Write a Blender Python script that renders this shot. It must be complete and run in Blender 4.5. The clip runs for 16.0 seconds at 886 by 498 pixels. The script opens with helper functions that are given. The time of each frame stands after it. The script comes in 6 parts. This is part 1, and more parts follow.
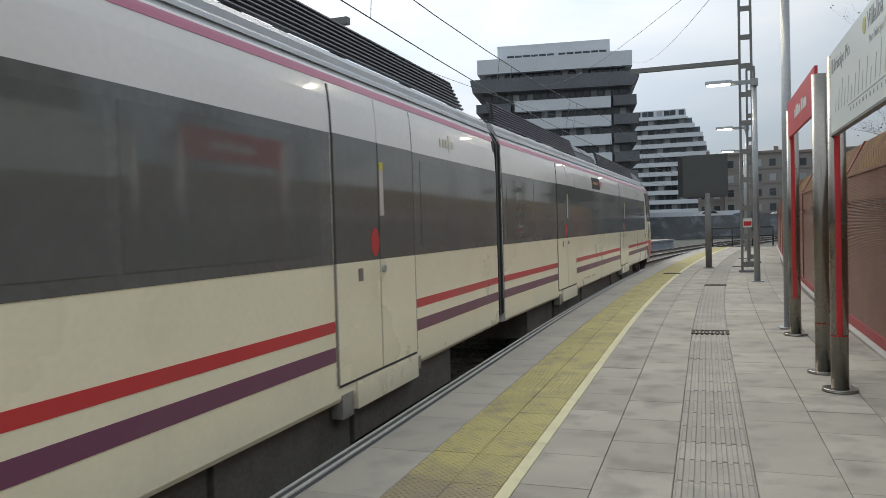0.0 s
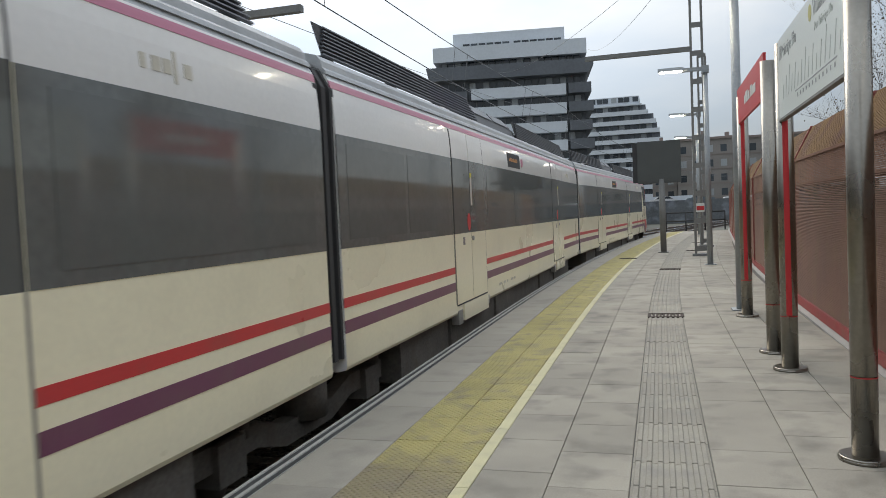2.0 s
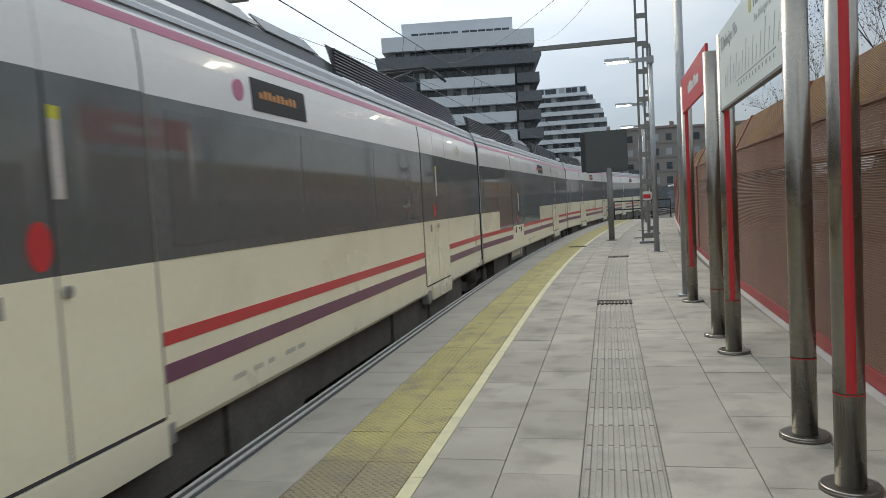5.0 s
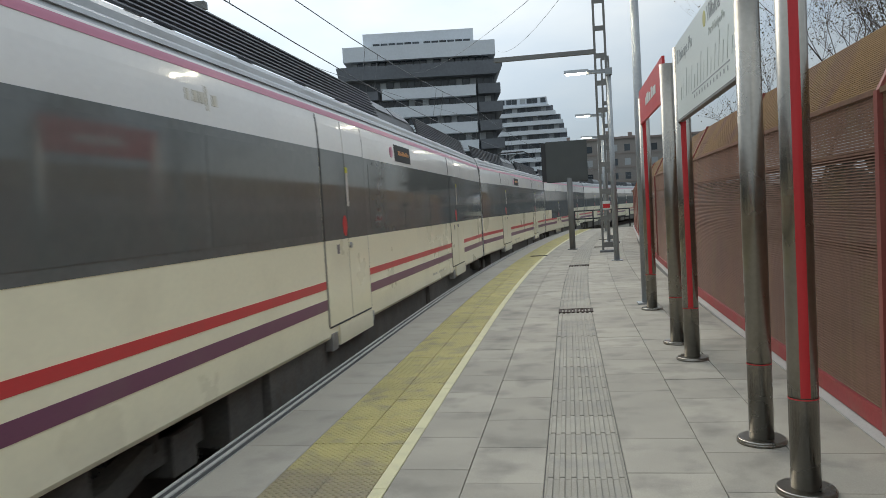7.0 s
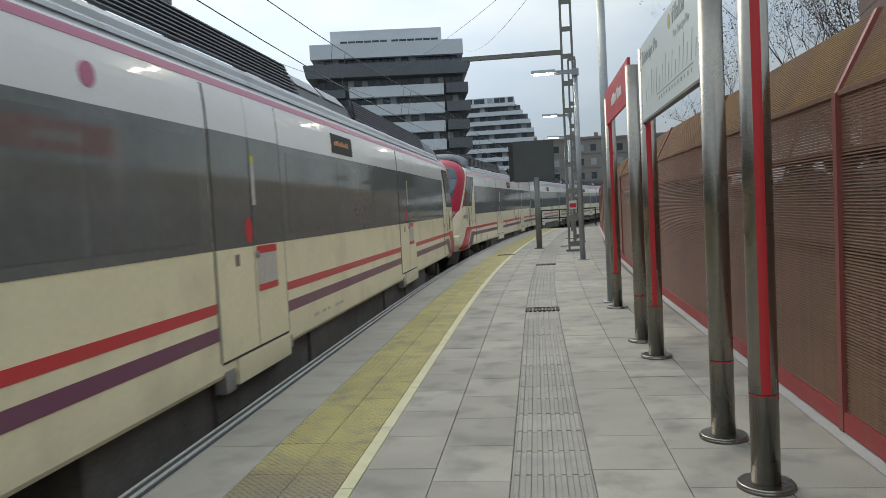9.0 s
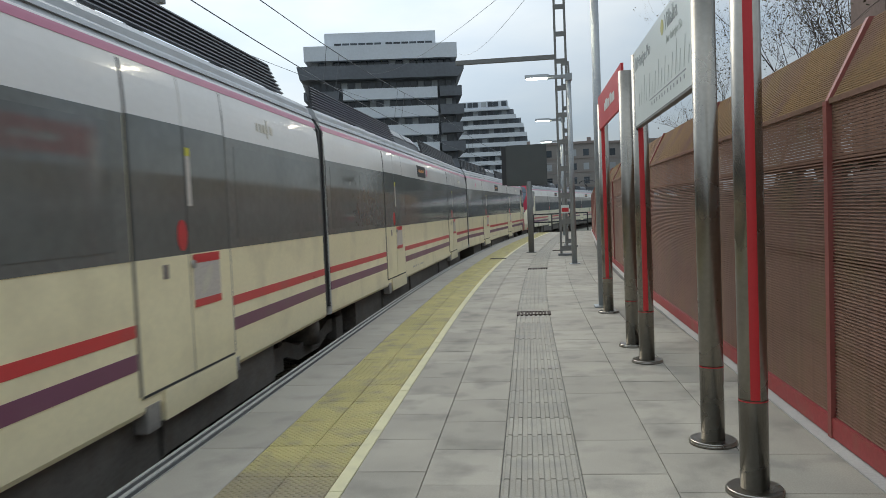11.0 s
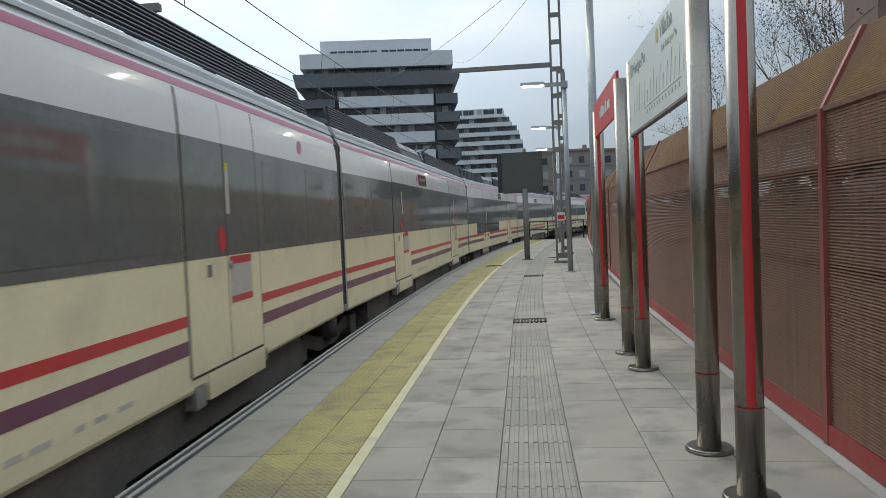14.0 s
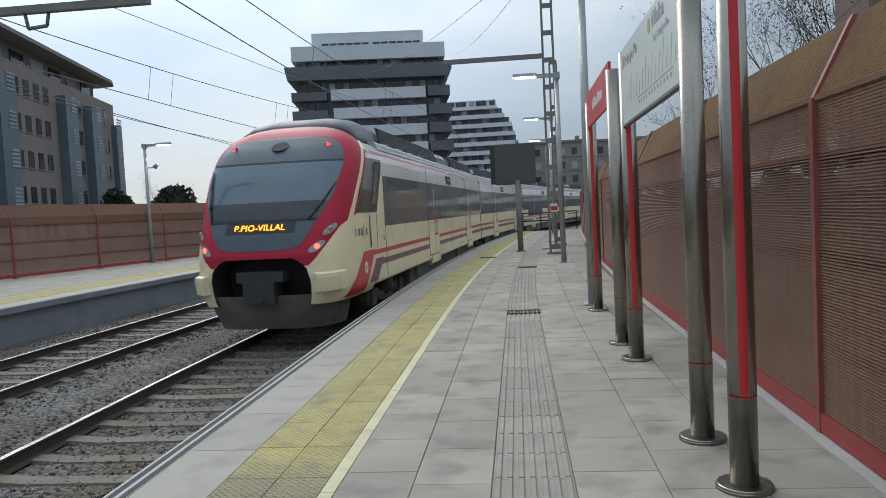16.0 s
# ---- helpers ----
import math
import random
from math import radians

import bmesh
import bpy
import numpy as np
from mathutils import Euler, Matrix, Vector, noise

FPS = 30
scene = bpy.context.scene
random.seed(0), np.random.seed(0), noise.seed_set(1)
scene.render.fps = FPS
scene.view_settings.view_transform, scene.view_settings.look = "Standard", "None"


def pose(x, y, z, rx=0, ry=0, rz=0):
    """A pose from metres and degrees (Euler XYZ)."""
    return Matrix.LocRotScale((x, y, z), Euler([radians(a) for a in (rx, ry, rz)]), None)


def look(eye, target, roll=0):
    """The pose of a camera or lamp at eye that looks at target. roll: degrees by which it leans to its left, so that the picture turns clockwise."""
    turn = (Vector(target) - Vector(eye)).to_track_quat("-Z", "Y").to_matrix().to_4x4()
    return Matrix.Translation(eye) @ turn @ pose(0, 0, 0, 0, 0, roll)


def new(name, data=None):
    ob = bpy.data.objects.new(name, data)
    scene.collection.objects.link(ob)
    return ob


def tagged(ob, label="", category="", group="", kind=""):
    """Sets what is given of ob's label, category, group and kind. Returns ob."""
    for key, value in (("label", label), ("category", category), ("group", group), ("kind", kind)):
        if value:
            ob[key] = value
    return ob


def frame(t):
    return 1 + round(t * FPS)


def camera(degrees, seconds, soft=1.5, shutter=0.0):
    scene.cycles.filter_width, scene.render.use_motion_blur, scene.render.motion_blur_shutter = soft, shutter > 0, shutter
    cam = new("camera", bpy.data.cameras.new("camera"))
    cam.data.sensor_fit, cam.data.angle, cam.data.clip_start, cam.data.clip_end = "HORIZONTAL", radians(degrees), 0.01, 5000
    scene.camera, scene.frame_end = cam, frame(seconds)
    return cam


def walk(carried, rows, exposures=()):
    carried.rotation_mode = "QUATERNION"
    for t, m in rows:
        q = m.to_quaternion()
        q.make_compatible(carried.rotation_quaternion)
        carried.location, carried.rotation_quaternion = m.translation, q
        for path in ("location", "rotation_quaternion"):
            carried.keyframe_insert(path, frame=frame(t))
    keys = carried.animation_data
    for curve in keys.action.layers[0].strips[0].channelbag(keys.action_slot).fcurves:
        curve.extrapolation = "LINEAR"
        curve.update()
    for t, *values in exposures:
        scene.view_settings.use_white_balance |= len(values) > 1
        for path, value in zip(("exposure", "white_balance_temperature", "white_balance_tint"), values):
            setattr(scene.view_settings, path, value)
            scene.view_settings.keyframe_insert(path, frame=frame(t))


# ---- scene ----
SKY_LOW, SKY_HIGH, SKY_GLOW = 3.1, 14.2, 7.5   # sky brightness low, overhead, towards the sun
cam = camera(61.25, 16.0, soft=0.65, shutter=0.16)
PATH = [
    (0.0, pose(0, 0, 1.588, 88.404, 1.650, 19.327)),
    (0.5, pose(0, 0, 1.588, 88.099, 2.203, 18.553)),
    (1.0, pose(0, 0, 1.588, 87.922, 2.447, 18.372)),
    (1.5, pose(0, 0, 1.588, 87.796, 2.495, 17.474)),
    (2.0, pose(0, 0, 1.588, 87.438, 2.537, 16.154)),
    (2.5, pose(0, 0, 1.588, 87.033, 2.544, 14.543)),
    (3.0, pose(0, 0, 1.588, 86.749, 2.793, 13.882)),
    (3.5, pose(0, 0, 1.588, 86.611, 2.959, 13.716)),
    (4.0, pose(0, 0, 1.588, 86.491, 3.100, 13.486)),
    (6.5, pose(0, 0, 1.588, 86.878, 3.150, 10.148)),
    (7.0, pose(0, 0, 1.588, 87.117, 3.273, 9.505)),
    (7.5, pose(0, 0, 1.588, 87.077, 3.249, 8.781)),
    (8.0, pose(0, 0, 1.588, 86.824, 3.091, 7.921)),
    (8.5, pose(0, 0, 1.588, 86.792, 3.118, 7.447)),
    (9.0, pose(0, 0, 1.588, 86.892, 3.036, 7.023)),
    (11.5, pose(0, 0, 1.588, 87.162, 2.414, 6.421)),
    (12.0, pose(0, 0, 1.588, 87.260, 2.563, 6.272)),
    (12.5, pose(0, 0, 1.588, 87.380, 2.600, 6.132)),
    (13.0, pose(0, 0, 1.588, 87.601, 2.539, 6.005)),
    (13.5, pose(0, 0, 1.588, 87.632, 2.446, 5.950)),
    (14.0, pose(0, 0, 1.588, 87.650, 2.469, 6.142)),
    (14.5, pose(0, 0, 1.588, 87.812, 2.616, 6.305)),
    (15.0, pose(0, 0, 1.588, 87.721, 2.745, 6.291)),
    (15.5, pose(0, 0, 1.588, 87.406, 2.833, 6.158)),
    (16.0, pose(0, 0, 1.588, 87.023, 2.905, 5.615)),
]
walk(cam, PATH, exposures=[(0.0, 0.15, 7200, 11), (3.5, 0.26, 7150, 10.5), (8.0, 0.14, 7000, 7.5), (13.0, 0.13, 6900, 7.5), (15.2, 0.12, 6850, 8), (16.0, 0.02, 6650, 8.5)])

# ---- the line: platform edge, tracks and cars all follow one curve ----
RADIUS, BEND = 281.0, 9.6          # metres; where the straight ends
EDGE, TRACK, TRACK_FAR = -2.51, -4.26, -8.22
RAIL = -0.614                      # rail top below the platform


def along(off, s, bend=BEND, radius=RADIUS):
    """Plan position and heading (radians, clockwise from +y) at arc length s and lateral offset off."""
    if s <= bend:
        return off, s, 0.0
    a = (s - bend) / (radius - TRACK)
    r = radius - off
    return radius - r * math.cos(a), bend + r * math.sin(a), a


# ---- world, sun ----
SUN_AZ, SUN_EL = -28.0, 38.0        # degrees from +y, clockwise; above the horizon
SUN_WAY = Vector((math.sin(radians(SUN_AZ)) * math.cos(radians(SUN_EL)), math.cos(radians(SUN_AZ)) * math.cos(radians(SUN_EL)), math.sin(radians(SUN_EL))))
world = bpy.data.worlds.new("overcast_sky")
scene.world = world
world.use_nodes = True
wn, wl = world.node_tree.nodes, world.node_tree.links
wn.clear()
w_out, w_bg = wn.new("ShaderNodeOutputWorld"), wn.new("ShaderNodeBackground")
w_sky, w_mix = wn.new("ShaderNodeTexSky"), wn.new("ShaderNodeMix")
w_sky.sky_type, w_sky.sun_disc = "NISHITA", False
w_sky.sun_elevation, w_sky.sun_rotation = radians(SUN_EL), radians(SUN_AZ)
w_sky.air_density, w_sky.dust_density = 1.0, 1.0
# cloud cover: soft noise, brighter overhead and towards the hidden sun
w_noise, w_coord, w_ramp = wn.new("ShaderNodeTexNoise"), wn.new("ShaderNodeTexCoord"), wn.new("ShaderNodeValToRGB")
w_map, w_sep = wn.new("ShaderNodeMapping"), wn.new("ShaderNodeSeparateXYZ")
w_map.inputs["Scale"].default_value = (1.0, 1.0, 2.6)
w_noise.inputs["Scale"].default_value, w_noise.inputs["Detail"].default_value = 2.6, 6.0
w_ramp.color_ramp.elements[0].position, w_ramp.color_ramp.elements[1].position = 0.32, 0.72
w_ramp.color_ramp.elements[0].color = (0.545, 0.71, 0.94, 1)
w_ramp.color_ramp.elements[1].color = (0.92, 1.0, 1.09, 1)
w_up, w_dot, w_sun, w_add, w_scale = (wn.new(k) for k in ("ShaderNodeMapRange", "ShaderNodeVectorMath", "ShaderNodeMapRange", "ShaderNodeMath", "ShaderNodeVectorMath"))
w_up.inputs["From Min"].default_value, w_up.inputs["From Max"].default_value = 0.0, 1.0
w_up.inputs["To Min"].default_value, w_up.inputs["To Max"].default_value = SKY_LOW, SKY_HIGH
w_dot.operation, w_add.operation, w_scale.operation = "DOT_PRODUCT", "ADD", "SCALE"
w_dot.inputs[1].default_value = SUN_WAY
w_sun.inputs["From Min"].default_value, w_sun.inputs["From Max"].default_value = 0.66, 1.0
w_sun.inputs["To Min"].default_value, w_sun.inputs["To Max"].default_value = 0.0, SKY_GLOW
w_mix.data_type = "RGBA"
w_mix.inputs["Factor"].default_value = 0.86
wl.new(w_coord.outputs["Generated"], w_map.inputs["Vector"])
wl.new(w_map.outputs["Vector"], w_noise.inputs["Vector"])
wl.new(w_noise.outputs["Fac"], w_ramp.inputs["Fac"])
wl.new(w_coord.outputs["Generated"], w_sep.inputs[0])
wl.new(w_sep.outputs["Z"], w_up.inputs["Value"])
wl.new(w_coord.outputs["Generated"], w_dot.inputs[0])
wl.new(w_dot.outputs["Value"], w_sun.inputs["Value"])
wl.new(w_up.outputs["Result"], w_add.inputs[0])
wl.new(w_sun.outputs["Result"], w_add.inputs[1])
wl.new(w_ramp.outputs["Color"], w_scale.inputs[0])
wl.new(w_add.outputs[0], w_scale.inputs["Scale"])
wl.new(w_sky.outputs["Color"], w_mix.inputs["A"])
wl.new(w_scale.outputs["Vector"], w_mix.inputs["B"])
wl.new(w_mix.outputs["Result"], w_bg.inputs["Color"])
wl.new(w_bg.outputs["Background"], w_out.inputs["Surface"])
w_bg.inputs["Strength"].default_value = 0.1
sun = new("sun", bpy.data.lights.new("sun", "SUN"))
sun.data.energy, sun.data.angle, sun.data.color = 0.95, radians(30), (1.0, 0.97, 0.92)
sun.matrix_world = look(SUN_WAY * 60, (0, 0, 0))


# ---- materials ----
def node_mat(name):
    m = bpy.data.materials.new(name)
    m.use_nodes = True
    return m, m.node_tree.nodes, m.node_tree.links, m.node_tree.nodes["Principled BSDF"]


def surf(name, base, rough=0.6, metal=0.0, vary=0.15, scale=1.5, grain=60.0, bump=0.15, dirt=None, dirt_amount=0.5,
         per_piece=0.0, coat=0.0, island=False):
    """A plain surface: base colour that varies at two scales, fine relief, optional dirt colour in patches."""
    m, n, l, b = node_mat(name)
    tc = n.new("ShaderNodeTexCoord")
    big, small = n.new("ShaderNodeTexNoise"), n.new("ShaderNodeTexNoise")
    big.inputs["Scale"].default_value, big.inputs["Detail"].default_value = scale, 5
    small.inputs["Scale"].default_value, small.inputs["Detail"].default_value = grain, 3
    geo = n.new("ShaderNodeNewGeometry")
    l.new(geo.outputs["Position"], big.inputs["Vector"])
    l.new(tc.outputs["Object"], small.inputs["Vector"])
    if name.startswith("train"):
        l.new(tc.outputs["Object"], big.inputs["Vector"])
    add = n.new("ShaderNodeMath")
    add.operation = "ADD"
    l.new(big.outputs["Fac"], add.inputs[0])
    l.new(small.outputs["Fac"], add.inputs[1])
    rng = n.new("ShaderNodeMapRange")
    rng.inputs["From Min"].default_value, rng.inputs["From Max"].default_value = 0.6, 1.4
    rng.inputs["To Min"].default_value, rng.inputs["To Max"].default_value = 1 - vary, 1 + vary
    l.new(add.outputs[0], rng.inputs["Value"])
    value = rng.outputs["Result"]
    if per_piece:
        rnd = n.new("ShaderNodeObjectInfo").outputs["Random"]
        if island:
            rnd = geo.outputs["Random Per Island"]
        r2 = n.new("ShaderNodeMapRange")
        r2.inputs["To Min"].default_value, r2.inputs["To Max"].default_value = 1 - per_piece, 1 + per_piece
        l.new(rnd, r2.inputs["Value"])
        mul = n.new("ShaderNodeMath")
        mul.operation = "MULTIPLY"
        l.new(value, mul.inputs[0])
        l.new(r2.outputs["Result"], mul.inputs[1])
        value = mul.outputs[0]
    sc = n.new("ShaderNodeVectorMath")
    sc.operation = "SCALE"
    sc.inputs[0].default_value = base
    l.new(value, sc.inputs["Scale"])
    colour = sc.outputs["Vector"]
    if dirt:
        dn, dr, mx = n.new("ShaderNodeTexNoise"), n.new("ShaderNodeMapRange"), n.new("ShaderNodeMix")
        dn.inputs["Scale"].default_value, dn.inputs["Detail"].default_value = scale * 1.7, 7
        dr.inputs["From Min"].default_value, dr.inputs["From Max"].default_value = 0.5, 0.72
        dr.inputs["To Max"].default_value = dirt_amount
        mx.data_type = "RGBA"
        l.new(tc.outputs["Object"] if name.startswith("train") else geo.outputs["Position"], dn.inputs["Vector"])
        l.new(dn.outputs["Fac"], dr.inputs["Value"])
        l.new(dr.outputs["Result"], mx.inputs["Factor"])
        l.new(colour, mx.inputs["A"])
        mx.inputs["B"].default_value = (*dirt, 1)
        colour = mx.outputs["Result"]
    l.new(colour, b.inputs["Base Color"])
    b.inputs["Roughness"].default_value, b.inputs["Metallic"].default_value = rough, metal
    b.inputs["Coat Weight"].default_value = coat
    rr = n.new("ShaderNodeMapRange")
    rr.inputs["To Min"].default_value, rr.inputs["To Max"].default_value = max(rough - 0.08, 0.02), min(rough + 0.1, 1)
    l.new(big.outputs["Fac"], rr.inputs["Value"])
    l.new(rr.outputs["Result"], b.inputs["Roughness"])
    if bump:
        bp = n.new("ShaderNodeBump")
        bp.inputs["Strength"].default_value, bp.inputs["Distance"].default_value = bump, 0.01
        l.new(small.outputs["Fac"], bp.inputs["Height"])
        l.new(bp.outputs["Normal"], b.inputs["Normal"])
    return m


def glow(name, colour, strength):
    m, n, l, b = node_mat(name)
    b.inputs["Base Color"].default_value = (*colour, 1)
    b.inputs["Emission Color"].default_value, b.inputs["Emission Strength"].default_value = (*colour, 1), strength
    return m


def gravel(name, tones, size):
    """Crushed stone: cells of random tone with rounded relief."""
    m, n, l, b = node_mat(name)
    geo, vor, big, ramp = n.new("ShaderNodeNewGeometry"), n.new("ShaderNodeTexVoronoi"), n.new("ShaderNodeTexNoise"), n.new("ShaderNodeValToRGB")
    vor.inputs["Scale"].default_value, big.inputs["Scale"].default_value = 1 / size, 0.8
    l.new(geo.outputs["Position"], vor.inputs["Vector"])
    l.new(geo.outputs["Position"], big.inputs["Vector"])
    sep, mx, bp = n.new("ShaderNodeSeparateColor"), n.new("ShaderNodeMix"), n.new("ShaderNodeBump")
    l.new(vor.outputs["Color"], sep.inputs[0])
    l.new(sep.outputs[0], ramp.inputs["Fac"])
    for e, (p, c) in zip(ramp.color_ramp.elements, ((0.0, tones[0]), (1.0, tones[1]))):
        e.position, e.color = p, (*c, 1)
    mx.data_type, mx.blend_type = "RGBA", "MULTIPLY"
    mx.inputs["Factor"].default_value = 0.75
    brown = n.new("ShaderNodeValToRGB")
    brown.color_ramp.elements[0].position, brown.color_ramp.elements[1].position = 0.4, 0.62
    brown.color_ramp.elements[0].color, brown.color_ramp.elements[1].color = (1, 1, 1, 1), (0.72, 0.55, 0.38, 1)
    l.new(big.outputs["Fac"], brown.inputs["Fac"])
    l.new(ramp.outputs["Color"], mx.inputs["A"])
    l.new(brown.outputs["Color"], mx.inputs["B"])
    l.new(mx.outputs["Result"], b.inputs["Base Color"])
    b.inputs["Roughness"].default_value = 0.9
    bp.inputs["Strength"].default_value, bp.inputs["Distance"].default_value, bp.invert = 1.0, 0.03, True
    l.new(vor.outputs["Distance"], bp.inputs["Height"])
    l.new(bp.outputs["Normal"], b.inputs["Normal"])
    return m


def dimpled(name, base):
    """Yellow tactile paving: round studs on a 5 cm grid."""
    m = surf(name, base, 0.75, vary=0.16, scale=2.5, grain=90, bump=0.1, dirt=(0.27, 0.23, 0.16), dirt_amount=0.8, per_piece=0.08)
    n, l = m.node_tree.nodes, m.node_tree.links
    b = n["Principled BSDF"]
    tc, wave = n.new("ShaderNodeTexCoord"), n.new("ShaderNodeVectorMath")
    sc = n.new("ShaderNodeVectorMath")
    sc.operation, wave.operation = "SCALE", "SINE"
    sc.inputs["Scale"].default_value = math.tau / 0.05
    l.new(tc.outputs["Object"], sc.inputs[0])
    l.new(sc.outputs["Vector"], wave.inputs[0])
    sep, mul, mx = n.new("ShaderNodeSeparateXYZ"), n.new("ShaderNodeMath"), n.new("ShaderNodeMath")
    mul.operation, mx.operation = "MULTIPLY", "MAXIMUM"
    mx.inputs[1].default_value = 0.0
    l.new(wave.outputs["Vector"], sep.inputs[0])
    l.new(sep.outputs["X"], mul.inputs[0])
    l.new(sep.outputs["Y"], mul.inputs[1])
    l.new(mul.outputs[0], mx.inputs[0])
    # one trodden, grimy stretch of the strip
    pos, dist, rng, mixer, soil = n.new("ShaderNodeNewGeometry"), n.new("ShaderNodeVectorMath"), n.new("ShaderNodeMapRange"), n.new("ShaderNodeMix"), n.new("ShaderNodeTexNoise")
    dist.operation, mixer.data_type = "DISTANCE", "RGBA"
    dist.inputs[1].default_value = (-1.62, 3.75, 0.0)
    soil.inputs["Scale"].default_value, soil.inputs["Detail"].default_value = 5.0, 6.0
    rng.inputs["From Min"].default_value, rng.inputs["From Max"].default_value = 1.05, 0.55
    l.new(pos.outputs["Position"], dist.inputs[0])
    l.new(pos.outputs["Position"], soil.inputs["Vector"])
    wob = n.new("ShaderNodeMath")
    wob.operation = "MULTIPLY_ADD"
    wob.inputs[1].default_value = 0.5
    l.new(soil.outputs["Fac"], wob.inputs[0])
    l.new(dist.outputs["Value"], wob.inputs[2])
    shift = n.new("ShaderNodeMath")
    shift.operation = "SUBTRACT"
    shift.inputs[1].default_value = 0.25
    l.new(wob.outputs[0], shift.inputs[0])
    l.new(shift.outputs[0], rng.inputs["Value"])
    cut = n.new("ShaderNodeMath")
    cut.operation = "MULTIPLY"
    cut.inputs[1].default_value = 0.75
    l.new(rng.outputs["Result"], cut.inputs[0])
    l.new(cut.outputs[0], mixer.inputs["Factor"])
    l.new(b.inputs["Base Color"].links[0].from_socket, mixer.inputs["A"])
    mixer.inputs["B"].default_value = (0.24, 0.20, 0.14, 1)
    l.new(mixer.outputs["Result"], b.inputs["Base Color"])
    bp = n.new("ShaderNodeBump")
    bp.inputs["Strength"].default_value, bp.inputs["Distance"].default_value = 1.0, 0.013
    l.new(mx.outputs[0], bp.inputs["Height"])
    l.new(bp.outputs["Normal"], b.inputs["Normal"])
    return m


CREAM = surf("train_cream_paint", (0.93, 0.855, 0.63), 0.28, vary=0.05, scale=0.7, grain=25, bump=0.02, dirt=(0.55, 0.49, 0.36), dirt_amount=0.2, coat=0.3)
SILVER = surf("train_upper_paint", (0.80, 0.78, 0.75), 0.22, vary=0.05, scale=0.8, grain=20, bump=0.02, coat=0.4)
ROOF = surf("train_roof_paint", (0.38, 0.395, 0.405), 0.4, vary=0.15, scale=0.8, grain=30, bump=0.05, dirt=(0.2, 0.19, 0.18))
PINK = surf("train_mauve_line", (0.52, 0.16, 0.25), 0.3, vary=0.06, bump=0.02)
CREAM_DUSTY = surf("train_dusty_cream", (0.88, 0.785, 0.52), 0.36, vary=0.08, scale=0.9, grain=25, bump=0.03, dirt=(0.5, 0.43, 0.29), dirt_amount=0.4, coat=0.2)
RED = surf("train_red_paint", (0.62, 0.045, 0.05), 0.3, vary=0.08, bump=0.02, dirt=(0.3, 0.1, 0.08), dirt_amount=0.25)
CARMINE = surf("train_nose_red", (0.42, 0.022, 0.05), 0.42, vary=0.08, bump=0.02)
CARMINE.node_tree.nodes["Principled BSDF"].inputs["Specular IOR Level"].default_value = 0.2
PURPLE = surf("train_purple_paint", (0.19, 0.058, 0.115), 0.32, vary=0.1, bump=0.02, dirt=(0.2, 0.13, 0.13), dirt_amount=0.3)
BAND = surf("train_dark_band", (0.142, 0.148, 0.142), 0.03, vary=0.2, scale=1.2, grain=15, bump=0.0, dirt=(0.125, 0.12, 0.105), dirt_amount=0.4)
PANE = surf("train_tinted_glass", (0.128, 0.134, 0.128), 0.02, vary=0.1, scale=1.0, grain=10, bump=0.0)
BAND_DUSTY = surf("train_dusty_band", (0.16, 0.166, 0.157), 0.05, vary=0.2, scale=1.2, grain=15, bump=0.0, dirt=(0.18, 0.17, 0.145), dirt_amount=0.4)
PANE_DUSTY = surf("train_dusty_glass", (0.145, 0.153, 0.145), 0.035, vary=0.15, scale=1.0, grain=10, bump=0.0)
for glossy in (BAND, PANE, BAND_DUSTY, PANE_DUSTY):
    glossy.node_tree.nodes["Principled BSDF"].inputs["Specular IOR Level"].default_value = 0.85
LETTER = surf("train_faded_print", (0.58, 0.54, 0.45), 0.5, vary=0.15, scale=6, bump=0)
MASK = surf("train_front_mask", (0.062, 0.088, 0.108), 0.4, vary=0.15, scale=2, grain=12, bump=0.0)
# the sky reflected in the windscreen is put into this base colour
GLASS_SKY = surf("train_windscreen_sky", (0.10, 0.145, 0.18), 0.05, vary=0.1, scale=2, grain=10, bump=0.0)
RUBBER = surf("train_black_rubber", (0.045, 0.045, 0.046), 0.75, vary=0.2, scale=5, bump=0.1)
UNDER = surf("train_underframe", (0.145, 0.132, 0.115), 0.8, vary=0.35, scale=3, grain=30, bump=0.3, dirt=(0.12, 0.09, 0.06))
SCREEN_R = surf("train_roof_louvre", (0.085, 0.09, 0.10), 0.5, vary=0.15, scale=2, bump=0.05)
STEEL_T = surf("train_step_steel", (0.42, 0.41, 0.39), 0.45, 0.6, vary=0.15, scale=5, bump=0.05, dirt=(0.18, 0.15, 0.11))
CAB_GLASS = surf("train_cab_glass", (0.085, 0.09, 0.09), 0.08, vary=0.15, scale=1.5, grain=12, bump=0.0)
# dark tone for the dashboard seen through the lower glass
DASH = surf("train_dash_dark", (0.03, 0.036, 0.042), 0.06, vary=0.2, scale=3, grain=12, bump=0.0)
LOGO = surf("train_grey_lettering", (0.20, 0.17, 0.165), 0.4, vary=0.05, bump=0)
SEAL = surf("train_grey_seal", (0.27, 0.25, 0.21), 0.7, vary=0.2, scale=6, bump=0.1)
FAIRING = surf("train_fairing_panel", (0.13, 0.14, 0.148), 0.45, vary=0.2, scale=2, bump=0.05)
FAIRING_PALE = surf("train_fairing_pale", (0.30, 0.31, 0.315), 0.45, vary=0.2, scale=2, bump=0.05)
TAG_Y = surf("train_yellow_tag", (0.6, 0.55, 0.05), 0.5, vary=0.1, bump=0)
TAG_W = surf("train_white_tag", (0.55, 0.5, 0.45), 0.5, vary=0.2, scale=40, bump=0)
